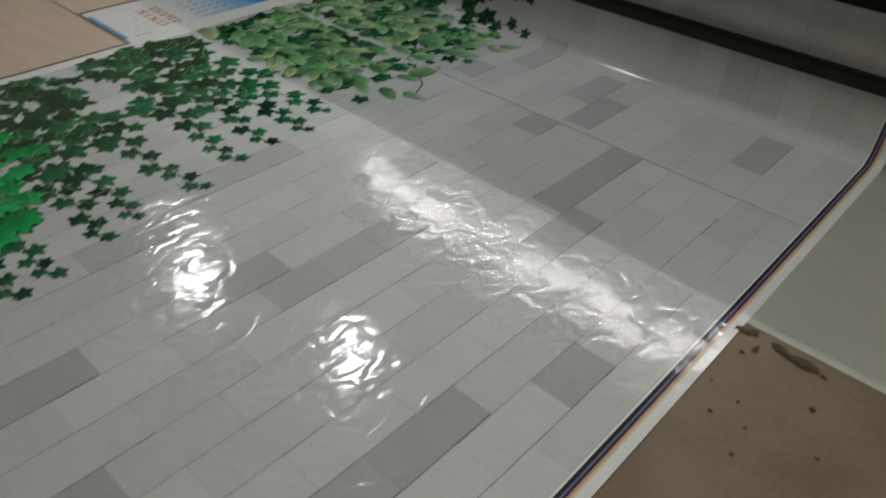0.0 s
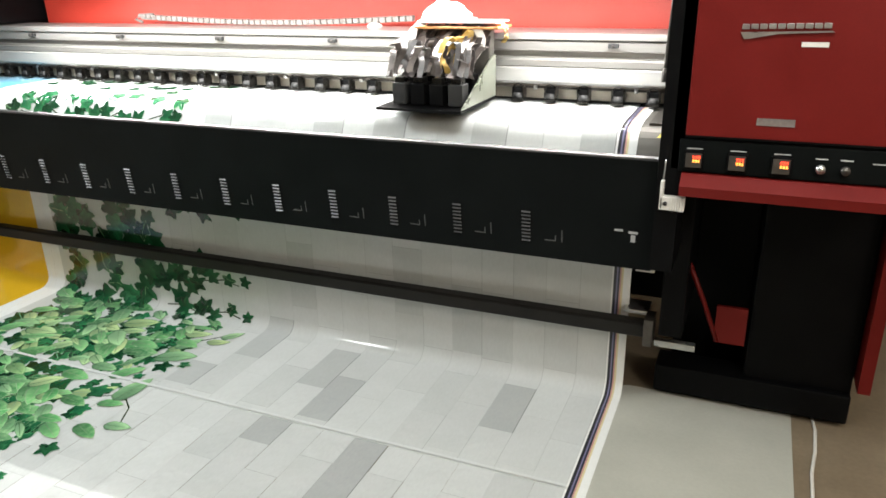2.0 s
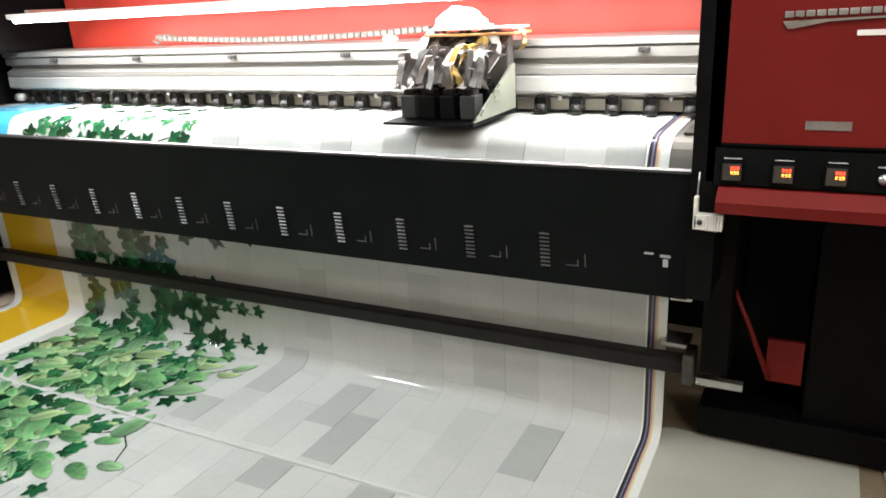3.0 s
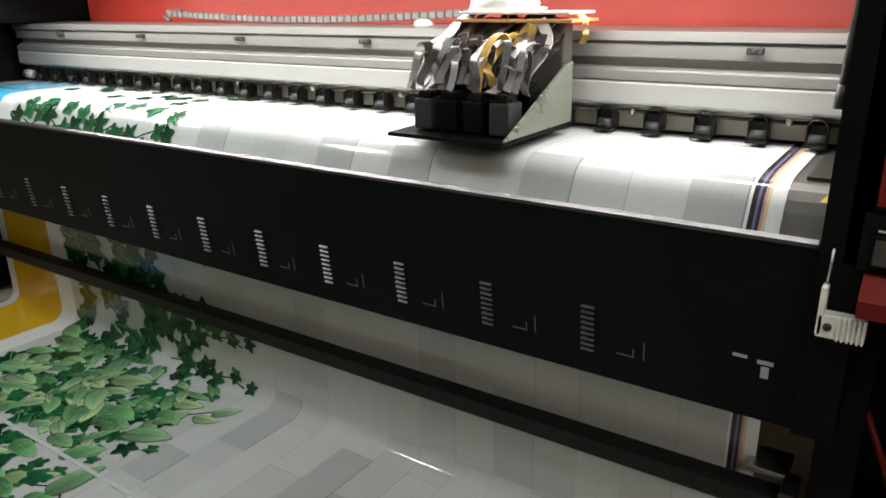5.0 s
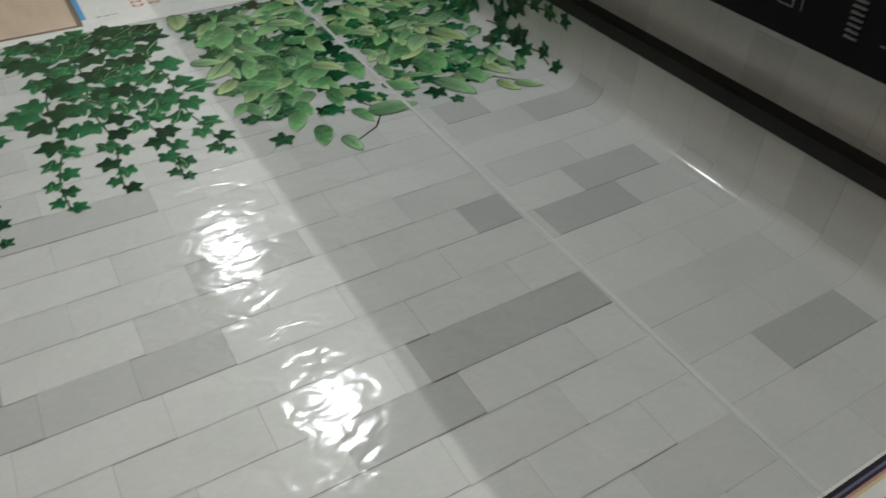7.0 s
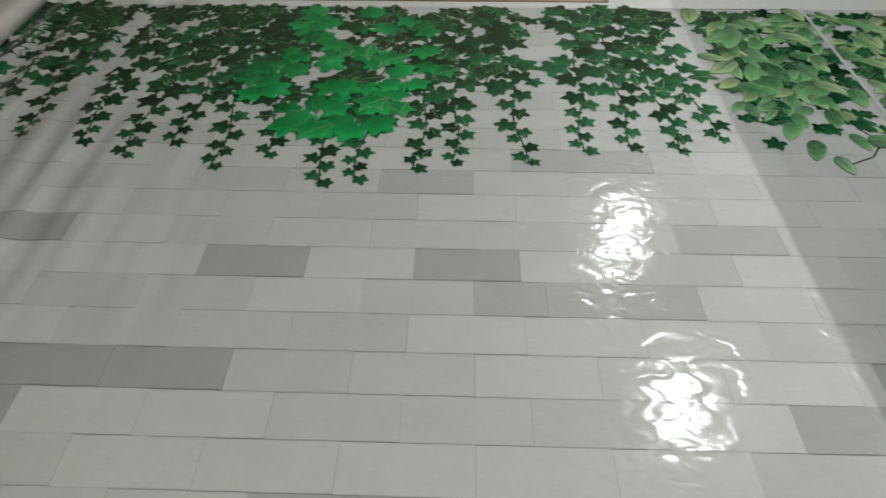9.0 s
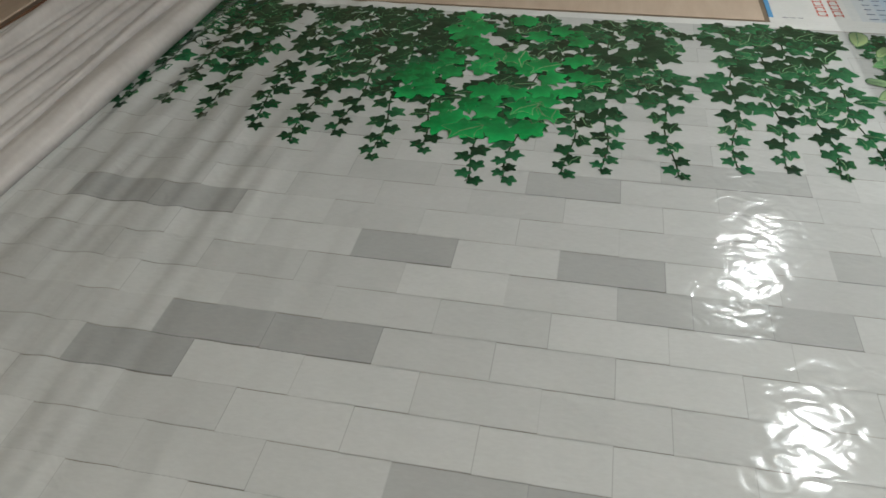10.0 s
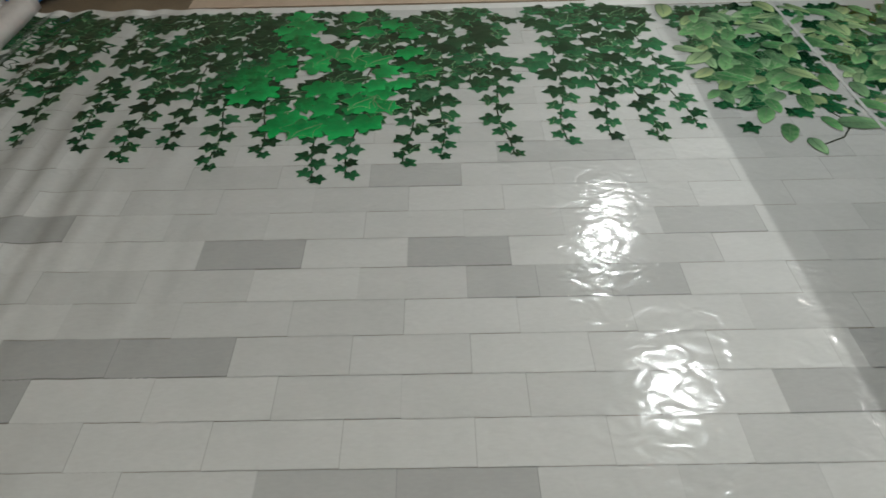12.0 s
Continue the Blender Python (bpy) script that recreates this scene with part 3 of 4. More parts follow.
for line, platen in stems:
    for (xa, sa), (xb, sb) in zip(line, line[1:]):
        d = math.hypot(xb - xa, sb - sa) or 1
        nx, ns = -(sb - sa) / d * 0.0028, (xb - xa) / d * 0.0028
        i = len(sv)
        spread = lay_platen if platen else lay
        sv += [spread(xa + nx, sa + ns, 0.0006), spread(xb + nx, sb + ns, 0.0006), spread(xb - nx, sb - ns, 0.0006), spread(xa - nx, sa - ns, 0.0006)]
        sf.append((i, i + 1, i + 2, i + 3))
tagged(mesh_object("ivy_stem", sv, sf, IVY_STEM, mural, "thin printed ivy stems"), kind="stuff")

# the plain strip between two lengths of the print, running through the ivy
strip = [(MURAL_TOP + (0 - MURAL_TOP) * k / 40, SEAM) for k in range(41)]
seam_v = [lay(x, q, 0.0042) for x, s in strip for q in (s + 0.002, s + 0.015)]
seam = mesh_object("seam_strip", seam_v, [(2 * k, 2 * k + 2, 2 * k + 3, 2 * k + 1) for k in range(40)], INK, mural, "plain pale strip between two print lengths")
seam.data.attributes.new("ink", "FLOAT_COLOR", "FACE").data.foreach_set("color", [q for k in range(40) for q in (*grey(0.62), 1.0)])

# ---- the sign strip printed beside the mural ----
signs = at_origin("printed_sign_strip", "white vinyl strip printed with blue and yellow notice panels", "printed sheet")
SX0, SX1, SY0 = -3.10, MURAL_TOP - 0.0552, 1.965
YELLOW, BLUE = (0.62, 0.38, 0.02), (0.07, 0.33, 0.68)
cells = [(SX0, SX0 + 0.055, SY0, S_END, PAPER), (SX1 - 0.055, SX1, SY0, S_END, PAPER)]
X0, X1 = SX0 + 0.055, SX1 - 0.055
cells.append((X0, X1, SY0, SY0 + 0.02, (0.1, 0.35, 0.65)))
for i in range(22):
    a, b = SY0 + 0.02 + 0.84 * i / 22, SY0 + 0.02 + 0.84 * (i + 1) / 22
    f = min(1, max(0, (i - 7) / 11)) ** 1.2
    cells.append((X0, X1, a, b, tuple(PAPER[k] * (1 - f) + BLUE[k] * f for k in range(3))))
cells.append((X0, X1, SY0 + 0.86, SY0 + 0.90, PAPER))
for i in range(8):
    a = SY0 + 0.90 + (S_END - SY0 - 0.90) * i / 8
    b = SY0 + 0.90 + (S_END - SY0 - 0.90) * (i + 1) / 8
    cells.append((X0, X1, a, b, YELLOW))
sheet_mesh("notice_print", cells, lay, signs, "blue and yellow notice panels", FOLD_Y)
pcells = [(SX0, SX0 + 0.055, 0.0, 0.61, PAPER), (SX1 - 0.055, SX1, 0.0, 0.61, PAPER)]
for i in range(12):
    f = min(1, 0.5 + i / 14)
    pcells.append((X0, X1, 0.61 * i / 12, 0.61 * (i + 1) / 12, tuple(PAPER[k] * (1 - f) + (0.06, 0.42, 0.68)[k] * f for k in range(3))))
sheet_mesh("platen_notice", pcells, lay_platen, signs, "pale blue notice panel on the platen", 0.0, 0.012)
PRINT_RED, PRINT_NAVY = surface("print_red", (0.5, 0.08, 0.06), (0.62, 0.14, 0.1), 0.2), surface("print_navy", (0.04, 0.06, 0.12), (0.08, 0.1, 0.18), 0.2)
ORANGE = surface("print_orange", (0.6, 0.3, 0.12), (0.7, 0.4, 0.2), 0.2)
v1, f1, v2, f2, v3, f3 = [], [], [], [], [], []


def flat_bar(vs, fs, x0, x1, s0, s1):
    i = len(vs)
    vs += [lay(x0, s0, 0.001), lay(x1, s0, 0.001), lay(x1, s1, 0.001), lay(x0, s1, 0.001)]
    fs.append((i, i + 1, i + 2, i + 3))


for j in range(2):
    for i in range(7):
        a = -2.73 - 0.036 * i
        flat_bar(v1, f1, a - 0.026, a, 2.165 + 0.062 * j, 2.172 + 0.062 * j)
        flat_bar(v1, f1, a - 0.026, a, 2.198 + 0.062 * j, 2.205 + 0.062 * j)
        flat_bar(v1, f1, a - (0.007, 0.016, 0.026)[(i + j) % 3], a - (0.0, 0.009, 0.019)[(i + j) % 3], 2.172 + 0.062 * j, 2.198 + 0.062 * j)
for j in range(5):
    for i in range(7):
        flat_bar(v2, f2, -2.72 - 0.05 * j - 0.006, -2.72 - 0.05 * j, 2.36 + 0.05 * i, 2.36 + 0.05 * i + rng.uniform(0.02, 0.042))
for i in range(3):
    flat_bar(v2, f2, -2.70 - 0.0, -2.695, 2.02 + 0.03 * i, 2.04 + 0.03 * i)
    flat_bar(v3, f3, -2.80 - 0.06 * i - 0.04, -2.80 - 0.06 * i, 2.89, 3.02)
tagged(mesh_object("red_lettering", v1, f1, PRINT_RED, signs, "unreadable red print"), kind="stuff")
tagged(mesh_object("small_lettering", v2, f2, PRINT_NAVY, signs, "unreadable small dark print"), kind="stuff")
tagged(mesh_object("orange_lettering", v3, f3, ORANGE, signs, "unreadable orange print"), kind="stuff")

# ---- folded print at the near end ----
def gathered_sheet():
    ob = at_origin("folded_vinyl_sheet", "loose white vinyl gathered in long folds over the print", "folded sheet")
    rows, cols = 190, 44
    verts, faces = [], []
    fr = random.Random(11)
    edges = [0.0, 0.125]
    while edges[-1] < 0.74:
        edges.append(edges[-1] + fr.uniform(0.035, 0.1))
    heights = [0.06] + [fr.uniform(0.03, 0.075) for _ in edges]
    for i in range(cols + 1):
        x = 0.3 - 2.98 * i / cols
        for j in range(rows + 1):
            d = 0.75 * j / rows
            q = d + (0.012 * math.sin(x * 1.9 + d * 14) + 0.02 * math.sin(x * 0.8 + d * 5)) * min(1, d * 8)
            q = min(max(q, 0.0), 0.76)
            k = max(n for n, e in enumerate(edges) if e <= q)
            w = (q - edges[k]) / ((edges[k + 1] if k + 1 < len(edges) else edges[k] + 0.07) - edges[k])
            swell = 1 + 0.25 * math.sin(x * 2.3 + k * 1.7)
            ridge = heights[k] * swell * max(math.sin(math.pi * min(w, 1.0) ** 0.75), 0.0) ** 0.42
            z = 0.012 + ridge + 0.004 * noise.noise((x * 3, d * 30, k))
            verts.append((x, -0.425 - d + 0.012 * math.sin(x * 2.1), z))
    for i in range(cols):
        for j in range(rows):
            a = i * (rows + 1) + j
            faces.append((a, a + 1, a + rows + 2, a + rows + 1))
    sh = mesh_object("fold", verts, faces, VINYL_BACK, ob, "", True)
    sol = sh.modifiers.new("thickness", "SOLIDIFY")
    sol.thickness = 0.001
    return ob


gathered_sheet()
BROWN_CARD = surface("dark_brown_cardboard", (0.2, 0.1, 0.055), (0.3, 0.17, 0.1), 0.7, 0, 5, 0.2, 0.002, 80, (1, 4, 1))
carton = tagged(part("flattened_carton", box(-2.9, 0.5, -2.3, -1.2, 0.0, 0.035, 0.006), BROWN_CARD, None), "flattened dark brown carton behind the folded vinyl", "carton")
part("flap", prism([(-1.215, 0.035), (-1.195, 0.06), (-1.2, 0.066), (-1.25, 0.06), (-1.42, 0.04), (-1.42, 0.036)], -2.85, 0.45), CARD, carton, "pale folded carton flap")
BLUE_FILM = surface("blue_film", (0.03, 0.16, 0.42), (0.06, 0.26, 0.58), 0.3, 0, 20, 0.4, 0.004, 60)
scrap = bmesh.new()
bmesh.ops.create_grid(scrap, x_segments=14, y_segments=14, size=0.5)
for v in scrap.verts:
    u, w = v.co.x, v.co.y
    v.co = Vector((-2.82 + 0.16 * u, -0.52 + 0.3 * w, 0.012 + 0.03 * abs(noise.noise((u * 4, w * 5, 3))) + 0.012 * (1 + math.sin(w * 16 + u * 3))))
bmesh.ops.solidify(scrap, geom=scrap.faces[:], thickness=0.001)
tagged(part("film_scrap", scrap, BLUE_FILM, None, "", True), "crumpled scrap of blue plastic film beside the print", "film scrap")
tagged(part("cardboard_sheet", box(-5.4, -2.92, -2.9, 0.2, 0.001, 0.006), CARD, None), "flat brown cardboard sheet lying on the floor", "cardboard")
tagged(part("cardboard_sheet", box(-5.2, -2.66, 0.23, 1.945, 0.001, 0.0025), CARD, None), "flat brown cardboard sheet lying on the floor beside the print", "cardboard")
tagged(part("cardboard_sheet", box(-5.4, -3.12, 1.95, 3.6, 0.001, 0.006), CARD, None), "flat brown cardboard sheet lying on the floor beyond the sign strip", "cardboard")

# ---- pale board and scraps on the floor ----
def rounded_board():
    bm = bmesh.new()
    x0, x1, y0, y1, r = 0.022, 0.602, 2.20, 3.37, 0.07
    pts = [(x0, y0), (x1, y0), (x1, y1)]
    pts += [(x0 + r - r * math.sin(a), y1 - r + r * math.cos(a)) for a in (math.pi / 2 * k / 8 for k in range(9))]
    f = bm.faces.new([bm.verts.new((x, y, 0.001)) for x, y in pts])
    up = bmesh.ops.extrude_face_region(bm, geom=[f])
    for v in up["geom"]:
        if isinstance(v, bmesh.types.BMVert):
            v.co.z += 0.0015
    return tagged(part("floor_board", bm, BOARD, None), "pale grey-green board lying on the floor beside the print", "board")


rounded_board()
tagged(part("cable", tube([(0.66 + 0.012 * math.sin(k * 1.3), 3.42 - 0.12 * k, 0.005) for k in range(16)], 0.005), WHITE_PLASTIC, None, "", True),
       "thin white cable lying along the floor", "cable")
CHIP = surface("dirt_chip", (0.03, 0.02, 0.015), (0.08, 0.05, 0.03), 0.8)
for x, y, r in ((0.30, 2.03, 0.009), (0.10, 2.09, 0.007), (0.165, 1.93, 0.005), (0.21, 1.87, 0.005), (0.13, 1.86, 0.006), (0.22, 1.78, 0.006), (0.05, 2.02, 0.005), (0.36, 1.9, 0.006), (0.09, 1.95, 0.004), (0.28, 2.15, 0.008)):
    bm = bmesh.new()
    bmesh.ops.create_icosphere(bm, subdivisions=1, radius=r)
    for v in bm.verts:
        v.co = Vector((v.co.x * rng.uniform(0.7, 1.6), v.co.y * rng.uniform(0.5, 1.1), max(v.co.z * 0.4, -0.3 * r)))
        v.co += Vector((x, y, 0.3 * r))
    tagged(part("dirt_crumb", bm, CHIP, None), "small dark crumb of dirt on the brown floor", "crumb", "crumbs on the floor")

SCRAP = surface("torn_brown_paper", (0.12, 0.08, 0.05), (0.22, 0.16, 0.1), 0.8)
for x, y, a, size in ((0.075, 2.17, 20, 0.035), (0.17, 2.165, -15, 0.03), (0.225, 2.16, 5, 0.045), (0.12, 2.12, 70, 0.016)):
    bm = bmesh.new()
    n = 9
    ring = [bm.verts.new((size * rng.uniform(0.6, 1.2) * math.cos(2 * math.pi * i / n), 0.4 * size * rng.uniform(0.5, 1.2) * math.sin(2 * math.pi * i / n), 0.001 + rng.uniform(0, 0.006))) for i in range(n)]
    mid = bm.verts.new((0, 0, 0.004))
    for i in range(n):
        bm.faces.new((mid, ring[i], ring[(i + 1) % n]))
    bmesh.ops.solidify(bm, geom=bm.faces[:], thickness=0.0008)
    ob = tagged(part("torn_flake", bm, SCRAP, None), "torn flake of brown paper at the edge of the board", "paper scrap", "paper scraps on the floor")
    ob.matrix_basis = pose(x, y, 0.0012, 0, 0, a)


# ---- the printer ----
printer = at_origin("wide_format_printer", "large red and black flatbed vinyl printer, running, with a silver beam", "printer")
PX0, PX1 = -3.16, 0.146
# front heater cover: leans back downwards
P_TOP, P_BOT = (3.03, 0.905), (3.068, 0.580)


def on_cover(x, f, out=0.0):
    """A place on the cover: f runs from its upper edge (0) to its lower edge (1)."""
    d = Vector((0, P_BOT[0] - P_TOP[0], P_BOT[1] - P_TOP[1]))
    n = Vector((0, d.z, -d.y)).normalized()
    return Vector((x, P_TOP[0], P_TOP[1])) + d * f + n * out


cover = part("front_cover", prism([P_TOP, (3.04, 0.909), (3.06, 0.905), (3.095, 0.58), (3.09, 0.57), (3.07, 0.568)], PX0, PX1), BLACK_SATIN, printer, "black sloping heater cover with rows of vent slots")
part("cover_lip", prism([(3.027, 0.9045), (3.028, 0.9105), (3.043, 0.914), (3.055, 0.910), (3.053, 0.907), (3.043, 0.910)], PX0, PX1 - 0.002), LIP, cover, "thin grey metal lip")


def vent(x):
    """A column of short louvres and the little mark beside it."""
    verts, faces = [], []
    for k in range(9):
        f = 0.575 + 0.036 * k
        i = len(verts)
        verts += [on_cover(x - 0.0135, f, 0.0), on_cover(x + 0.0135, f, 0.0), on_cover(x + 0.0135, f + 0.012, 0.005), on_cover(x - 0.0135, f + 0.012, 0.005),
                  on_cover(x - 0.0135, f + 0.016, 0.0), on_cover(x + 0.0135, f + 0.016, 0.0)]
        faces += [(i, i + 1, i + 2, i + 3), (i + 3, i + 2, i + 5, i + 4), (i, i + 3, i + 4), (i + 1, i + 5, i + 2)]
    mesh_object("vent_louvre", verts, faces, VENT, cover, "column of small louvres")
    verts, faces = [], []
    for a, b, f0, f1 in ((0.058, 0.093, 0.84, 0.85), (0.09, 0.093, 0.79, 0.84), (0.11, 0.113, 0.73, 0.85)):
        i = len(verts)
        verts += [on_cover(x + a, f0, 0.0012), on_cover(x + b, f0, 0.0012), on_cover(x + b, f1, 0.0012), on_cover(x + a, f1, 0.0012)]
        faces.append((i, i + 1, i + 2, i + 3))
    mesh_object("scuff_mark", verts, faces, SCUFF, cover)


VENT = surface("vent_metal", (0.035, 0.035, 0.035), (0.075, 0.075, 0.075), 0.4, 0.5)
SCUFF = surface("grey_mark", (0.05, 0.05, 0.05), (0.12, 0.12, 0.12), 0.5)
MARK = surface("pale_mark", (0.3, 0.3, 0.3), (0.45, 0.45, 0.45), 0.5)
for k in range(12):
    vent(-0.228 - 0.2245 * k)
verts, faces = [], []
for x0, x1, f0, f1 in ((0.038, 0.062, 0.655, 0.675), (0.078, 0.104, 0.665, 0.69), (0.085, 0.098, 0.70, 0.77)):
    i = len(verts)
    verts += [on_cover(x0, f0, 0.0015), on_cover(x1, f0, 0.0015), on_cover(x1, f1, 0.0015), on_cover(x0, f1, 0.0015)]
    faces.append((i, i + 1, i + 2, i + 3))
mesh_object("cover_latch", verts, faces, MARK, cover, "small pale latch")

# take-up bar in front of the hanging sheet
bar = prism([(3.225, 0.273), (3.225, 0.313), (3.235, 0.319), (3.27, 0.319), (3.28, 0.313), (3.28, 0.273), (3.27, 0.267), (3.235, 0.267)], -3.2, 0.13)
for v in bar.verts:
    v.co.z += 0.004 * v.co.x
part("tension_bar", bar, surface("dull_black_steel", (0.008, 0.007, 0.006), (0.016, 0.015, 0.014), 0.55, spec=0.25), printer, "dull black square tension bar")
bm = box(0.125, 0.155, 3.205, 3.285, 0.25, 0.345, 0.004)
part("bar_clamp", bm, DARK_STEEL, printer, "steel clamp at the bar's end")
part("bar_rail", box(0.158, 0.285, 3.255, 3.28, 0.232, 0.255, 0.003), STEEL, printer, "short steel rail")
part("foot_bracket", box(0.05, 0.13, 3.27, 3.36, 0.33, 0.345, 0.003), STEEL, printer, "steel bracket")
# the white tag below the cover's right end, as a small plate
part("white_tag", box(0.10, 0.155, 3.1, 3.17, 0.55, 0.565, 0.003), WHITE_PLASTIC, printer, "crumpled white tag")

# unseen plates added under the platen against tube light, slotted for the sheet
part("light_baffle", prism([(3.088, 0.66), (3.088, 0.672), (3.295, 0.672), (3.295, 0.66)], PX0, 0.15), BLACK, printer, "unseen black baffle against the tube's light")
part("light_baffle", prism([(3.315, 0.66), (3.315, 0.72), (3.34, 0.78), (3.36, 0.78), (3.36, 0.66)], PX0, 0.15), BLACK, printer, "unseen black baffle against the tube's light")

# platen
pl = PLATEN + [(3.19, 0.76), (3.28, 0.90), (3.66, 0.90)]
part("platen", prism([(y, z - 0.001) for y, z in pl], -3.2, 0.19), GREY_METAL, printer, "curved grey metal platen")
part("platen_inset", box(0.082, 0.14, 3.29, 3.50, 0.95, 0.9565), DARK_STEEL, printer, "dark wiper plate")
tri = bmesh.new()
tri.faces.new([tri.verts.new(p) for p in ((0.115, 3.2262, 0.9275), (0.137, 3.2262, 0.9275), (0.126, 3.239, 0.9387))])
part("warning_mark", tri, surface("warning_yellow", (0.6, 0.5, 0.05), (0.7, 0.6, 0.08), 0.4), printer, "small yellow warning triangle")

# beam
BX0, BX1 = -3.12, 0.168
beam = part("beam", prism([(3.56, 1.02), (3.545, 1.03), (3.545, 1.082), (3.54, 1.086), (3.54, 1.104), (3.552, 1.108), (3.552, 1.112), (3.57, 1.115), (3.57, 1.132),
                           (3.545, 1.136), (3.545, 1.166), (3.55, 1.170), (3.535, 1.174), (3.535, 1.194), (3.70, 1.2), (3.70, 1.02)], BX0, BX1), ALU, printer, "silver aluminium beam with long grooves")
part("beam_skirt", prism([(3.542, 1.028), (3.538, 1.034), (3.538, 1.076), (3.5435, 1.08), (3.5435, 1.028)], BX0, BX1 - 0.003), ALU_WHITE, beam, "pale anodised strip")
part("roller_rail", prism([(3.60, 0.965), (3.598, 1.022), (3.61, 1.026), (3.64, 1.02), (3.64, 0.965)], BX0, BX1), RAIL, printer, "beige rail behind the pinch rollers")
part("roller_shaft", tube([(BX0, 3.572, 1.008), (BX1, 3.572, 1.008)], 0.0045, 8), DARK_STEEL, printer, "thin steel shaft", True)
for k in range(6):
    x = -0.084 - 0.534 * k
    clip = part("beam_clip", box(x - 0.017, x + 0.017, 3.528, 3.545, 1.149, 1.163, 0.002), RUBBER, beam, "black clip with a screw")
    part("screw", box(x - 0.004, x + 0.004, 3.522, 3.529, 1.152, 1.160, 0.001), DARK_STEEL, clip)


ROLLER_STEEL = surface("blackened_roller_steel", (0.012, 0.011, 0.01), (0.035, 0.033, 0.03), 0.28, 0.8, 25, 0.08, 0.0005, 200)


def roller_parts():
    """Pinch roller: two cheeks, roller, spring arm and pad, round its own middle."""
    e = new("pinch_roller")
    e.parent = printer
    e["label"] = "black pinch roller in a steel bracket"
    part("cheek", box(-0.021, -0.018, -0.028, 0.02, -0.022, 0.024, 0.001), ROLLER_STEEL, e)
    part("cheek", box(0.018, 0.021, -0.028, 0.02, -0.022, 0.024, 0.001), ROLLER_STEEL, e)
    part("roller", tube([(-0.0165, -0.012, -0.012), (0.0165, -0.012, -0.012)], 0.0165, 12), RUBBER, e, "black rubber roller", True)
    part("arm", box(-0.0165, 0.0165, -0.018, 0.016, -0.012, 0.022, 0.003), BLACK, e, "black spring housing")
    part("pad", box(-0.023, 0.023, -0.036, -0.027, -0.026, -0.017, 0.002), ROLLER_STEEL, e)
    part("spring_wire", tube([(-0.0195, -0.02, 0.015), (-0.014, -0.02, 0.03), (0.0, -0.02, 0.035), (0.014, -0.02, 0.03), (0.0195, -0.02, 0.015)], 0.0022, 6), ROLLER_STEEL, e, "", True)
    return e


first = roller_parts()
first.matrix_basis = pose(0.056, 3.562, 0.988) @ Matrix.Scale(0.97, 4)
for k in range(1, 27):
    copy_thing(first, pose(0.056 - 0.1165 * k, 3.562, 0.988))
for k in range(1, 27, 3):
    part("shaft_collar", tube([(0.056 - 0.1165 * k + 0.05, 3.572, 1.008), (0.056 - 0.1165 * k + 0.062, 3.572, 1.008)], 0.009, 10), STEEL, printer, "", True)

# hood
hood = part("hood", box(-2.93, 0.17, 3.78, 4.25, 0.9, 1.82, 0.012), RED_HOOD, printer, "bright red rear hood")
part("hood_roof", box(-2.93, 0.17, 3.30, 4.28, 1.825, 1.87, 0.008), BLACK, printer, "black hood roof")
part("tube_holder", prism([(3.365, 1.345), (3.365, 1.362), (3.42, 1.362), (3.42, 1.345), (3.405, 1.34), (3.375, 1.34)], TUBE_X0 - 0.02, TUBE_X1 + 0.02), WHITE_PLASTIC, printer, "white tube holder")
part("light_tube", tube([(TUBE_X0, TUBE_Y, TUBE_Z + 0.0), (TUBE_X1, TUBE_Y, TUBE_Z + 0.0)], 0.0135, 10), TUBE_GLOW, printer, "glowing white tube light", True)
for x in (TUBE_X0 + 0.1, TUBE_X1 - 0.06):
    part("tube_arm", box(x - 0.01, x + 0.01, 3.38, 3.79, 1.364, 1.376, 0.002), STEEL, printer, "thin steel lamp arm")
knob = bmesh.new()
bmesh.ops.create_uvsphere(knob, u_segments=12, v_segments=8, radius=0.022)
for v in knob.verts:
    v.co = Vector((-1.03 + v.co.x * 1.5, 3.66 + v.co.y, 1.2 + max(v.co.z, -0.004) * 0.9))
part("end_cap", knob, WHITE_PLASTIC, printer, "small white dome cap", True)
# energy chain along the top of the beam
CHAIN = surface("grey_chain_plastic", (0.12, 0.11, 0.1), (0.22, 0.2, 0.19), 0.55)
chain = part("cable_chain", tube([(-2.20, 3.66, 1.209), (-2.235, 3.66, 1.222), (-2.21, 3.66, 1.238), (-2.13, 3.66, 1.241)], 0.008, 8), CHAIN, printer, "grey cable chain lying on the beam", True)
for k in range(46):
    x = -2.18 + 0.029 * k
    z = 1.232 - 0.019 * math.sin(k / 45 * math.pi)
    part("chain_link", box(x - 0.0125, x + 0.0125, 3.645, 3.675, z - 0.011, z + 0.011, 0.003, 1), CHAIN, chain)

# left end cabinet
end = part("end_cabinet", box(-3.75, -2.95, 3.15, 4.2, 1.20, 1.75, 0.015), BLACK, printer, "black end cabinet")
part("end_leg", box(-3.75, -3.215, 3.05, 4.1, 0.03, 1.20, 0.012), BLACK, printer, "black end housing")
part("end_foot", box(-3.6, -3.4, 3.1, 4.0, 0.0, 0.03, 0.004), RUBBER, printer)
part("idler_cap", tube([(-3.10, 3.55, 0.985), (-3.05, 3.55, 0.985)], 0.018, 14), ALU_WHITE, printer, "white roller end cap", True)
part("rear_panel", box(-3.2, 0.17, 3.72, 3.76, 0.2, 1.0, 0.004), BLACK, printer, "black rear panel")
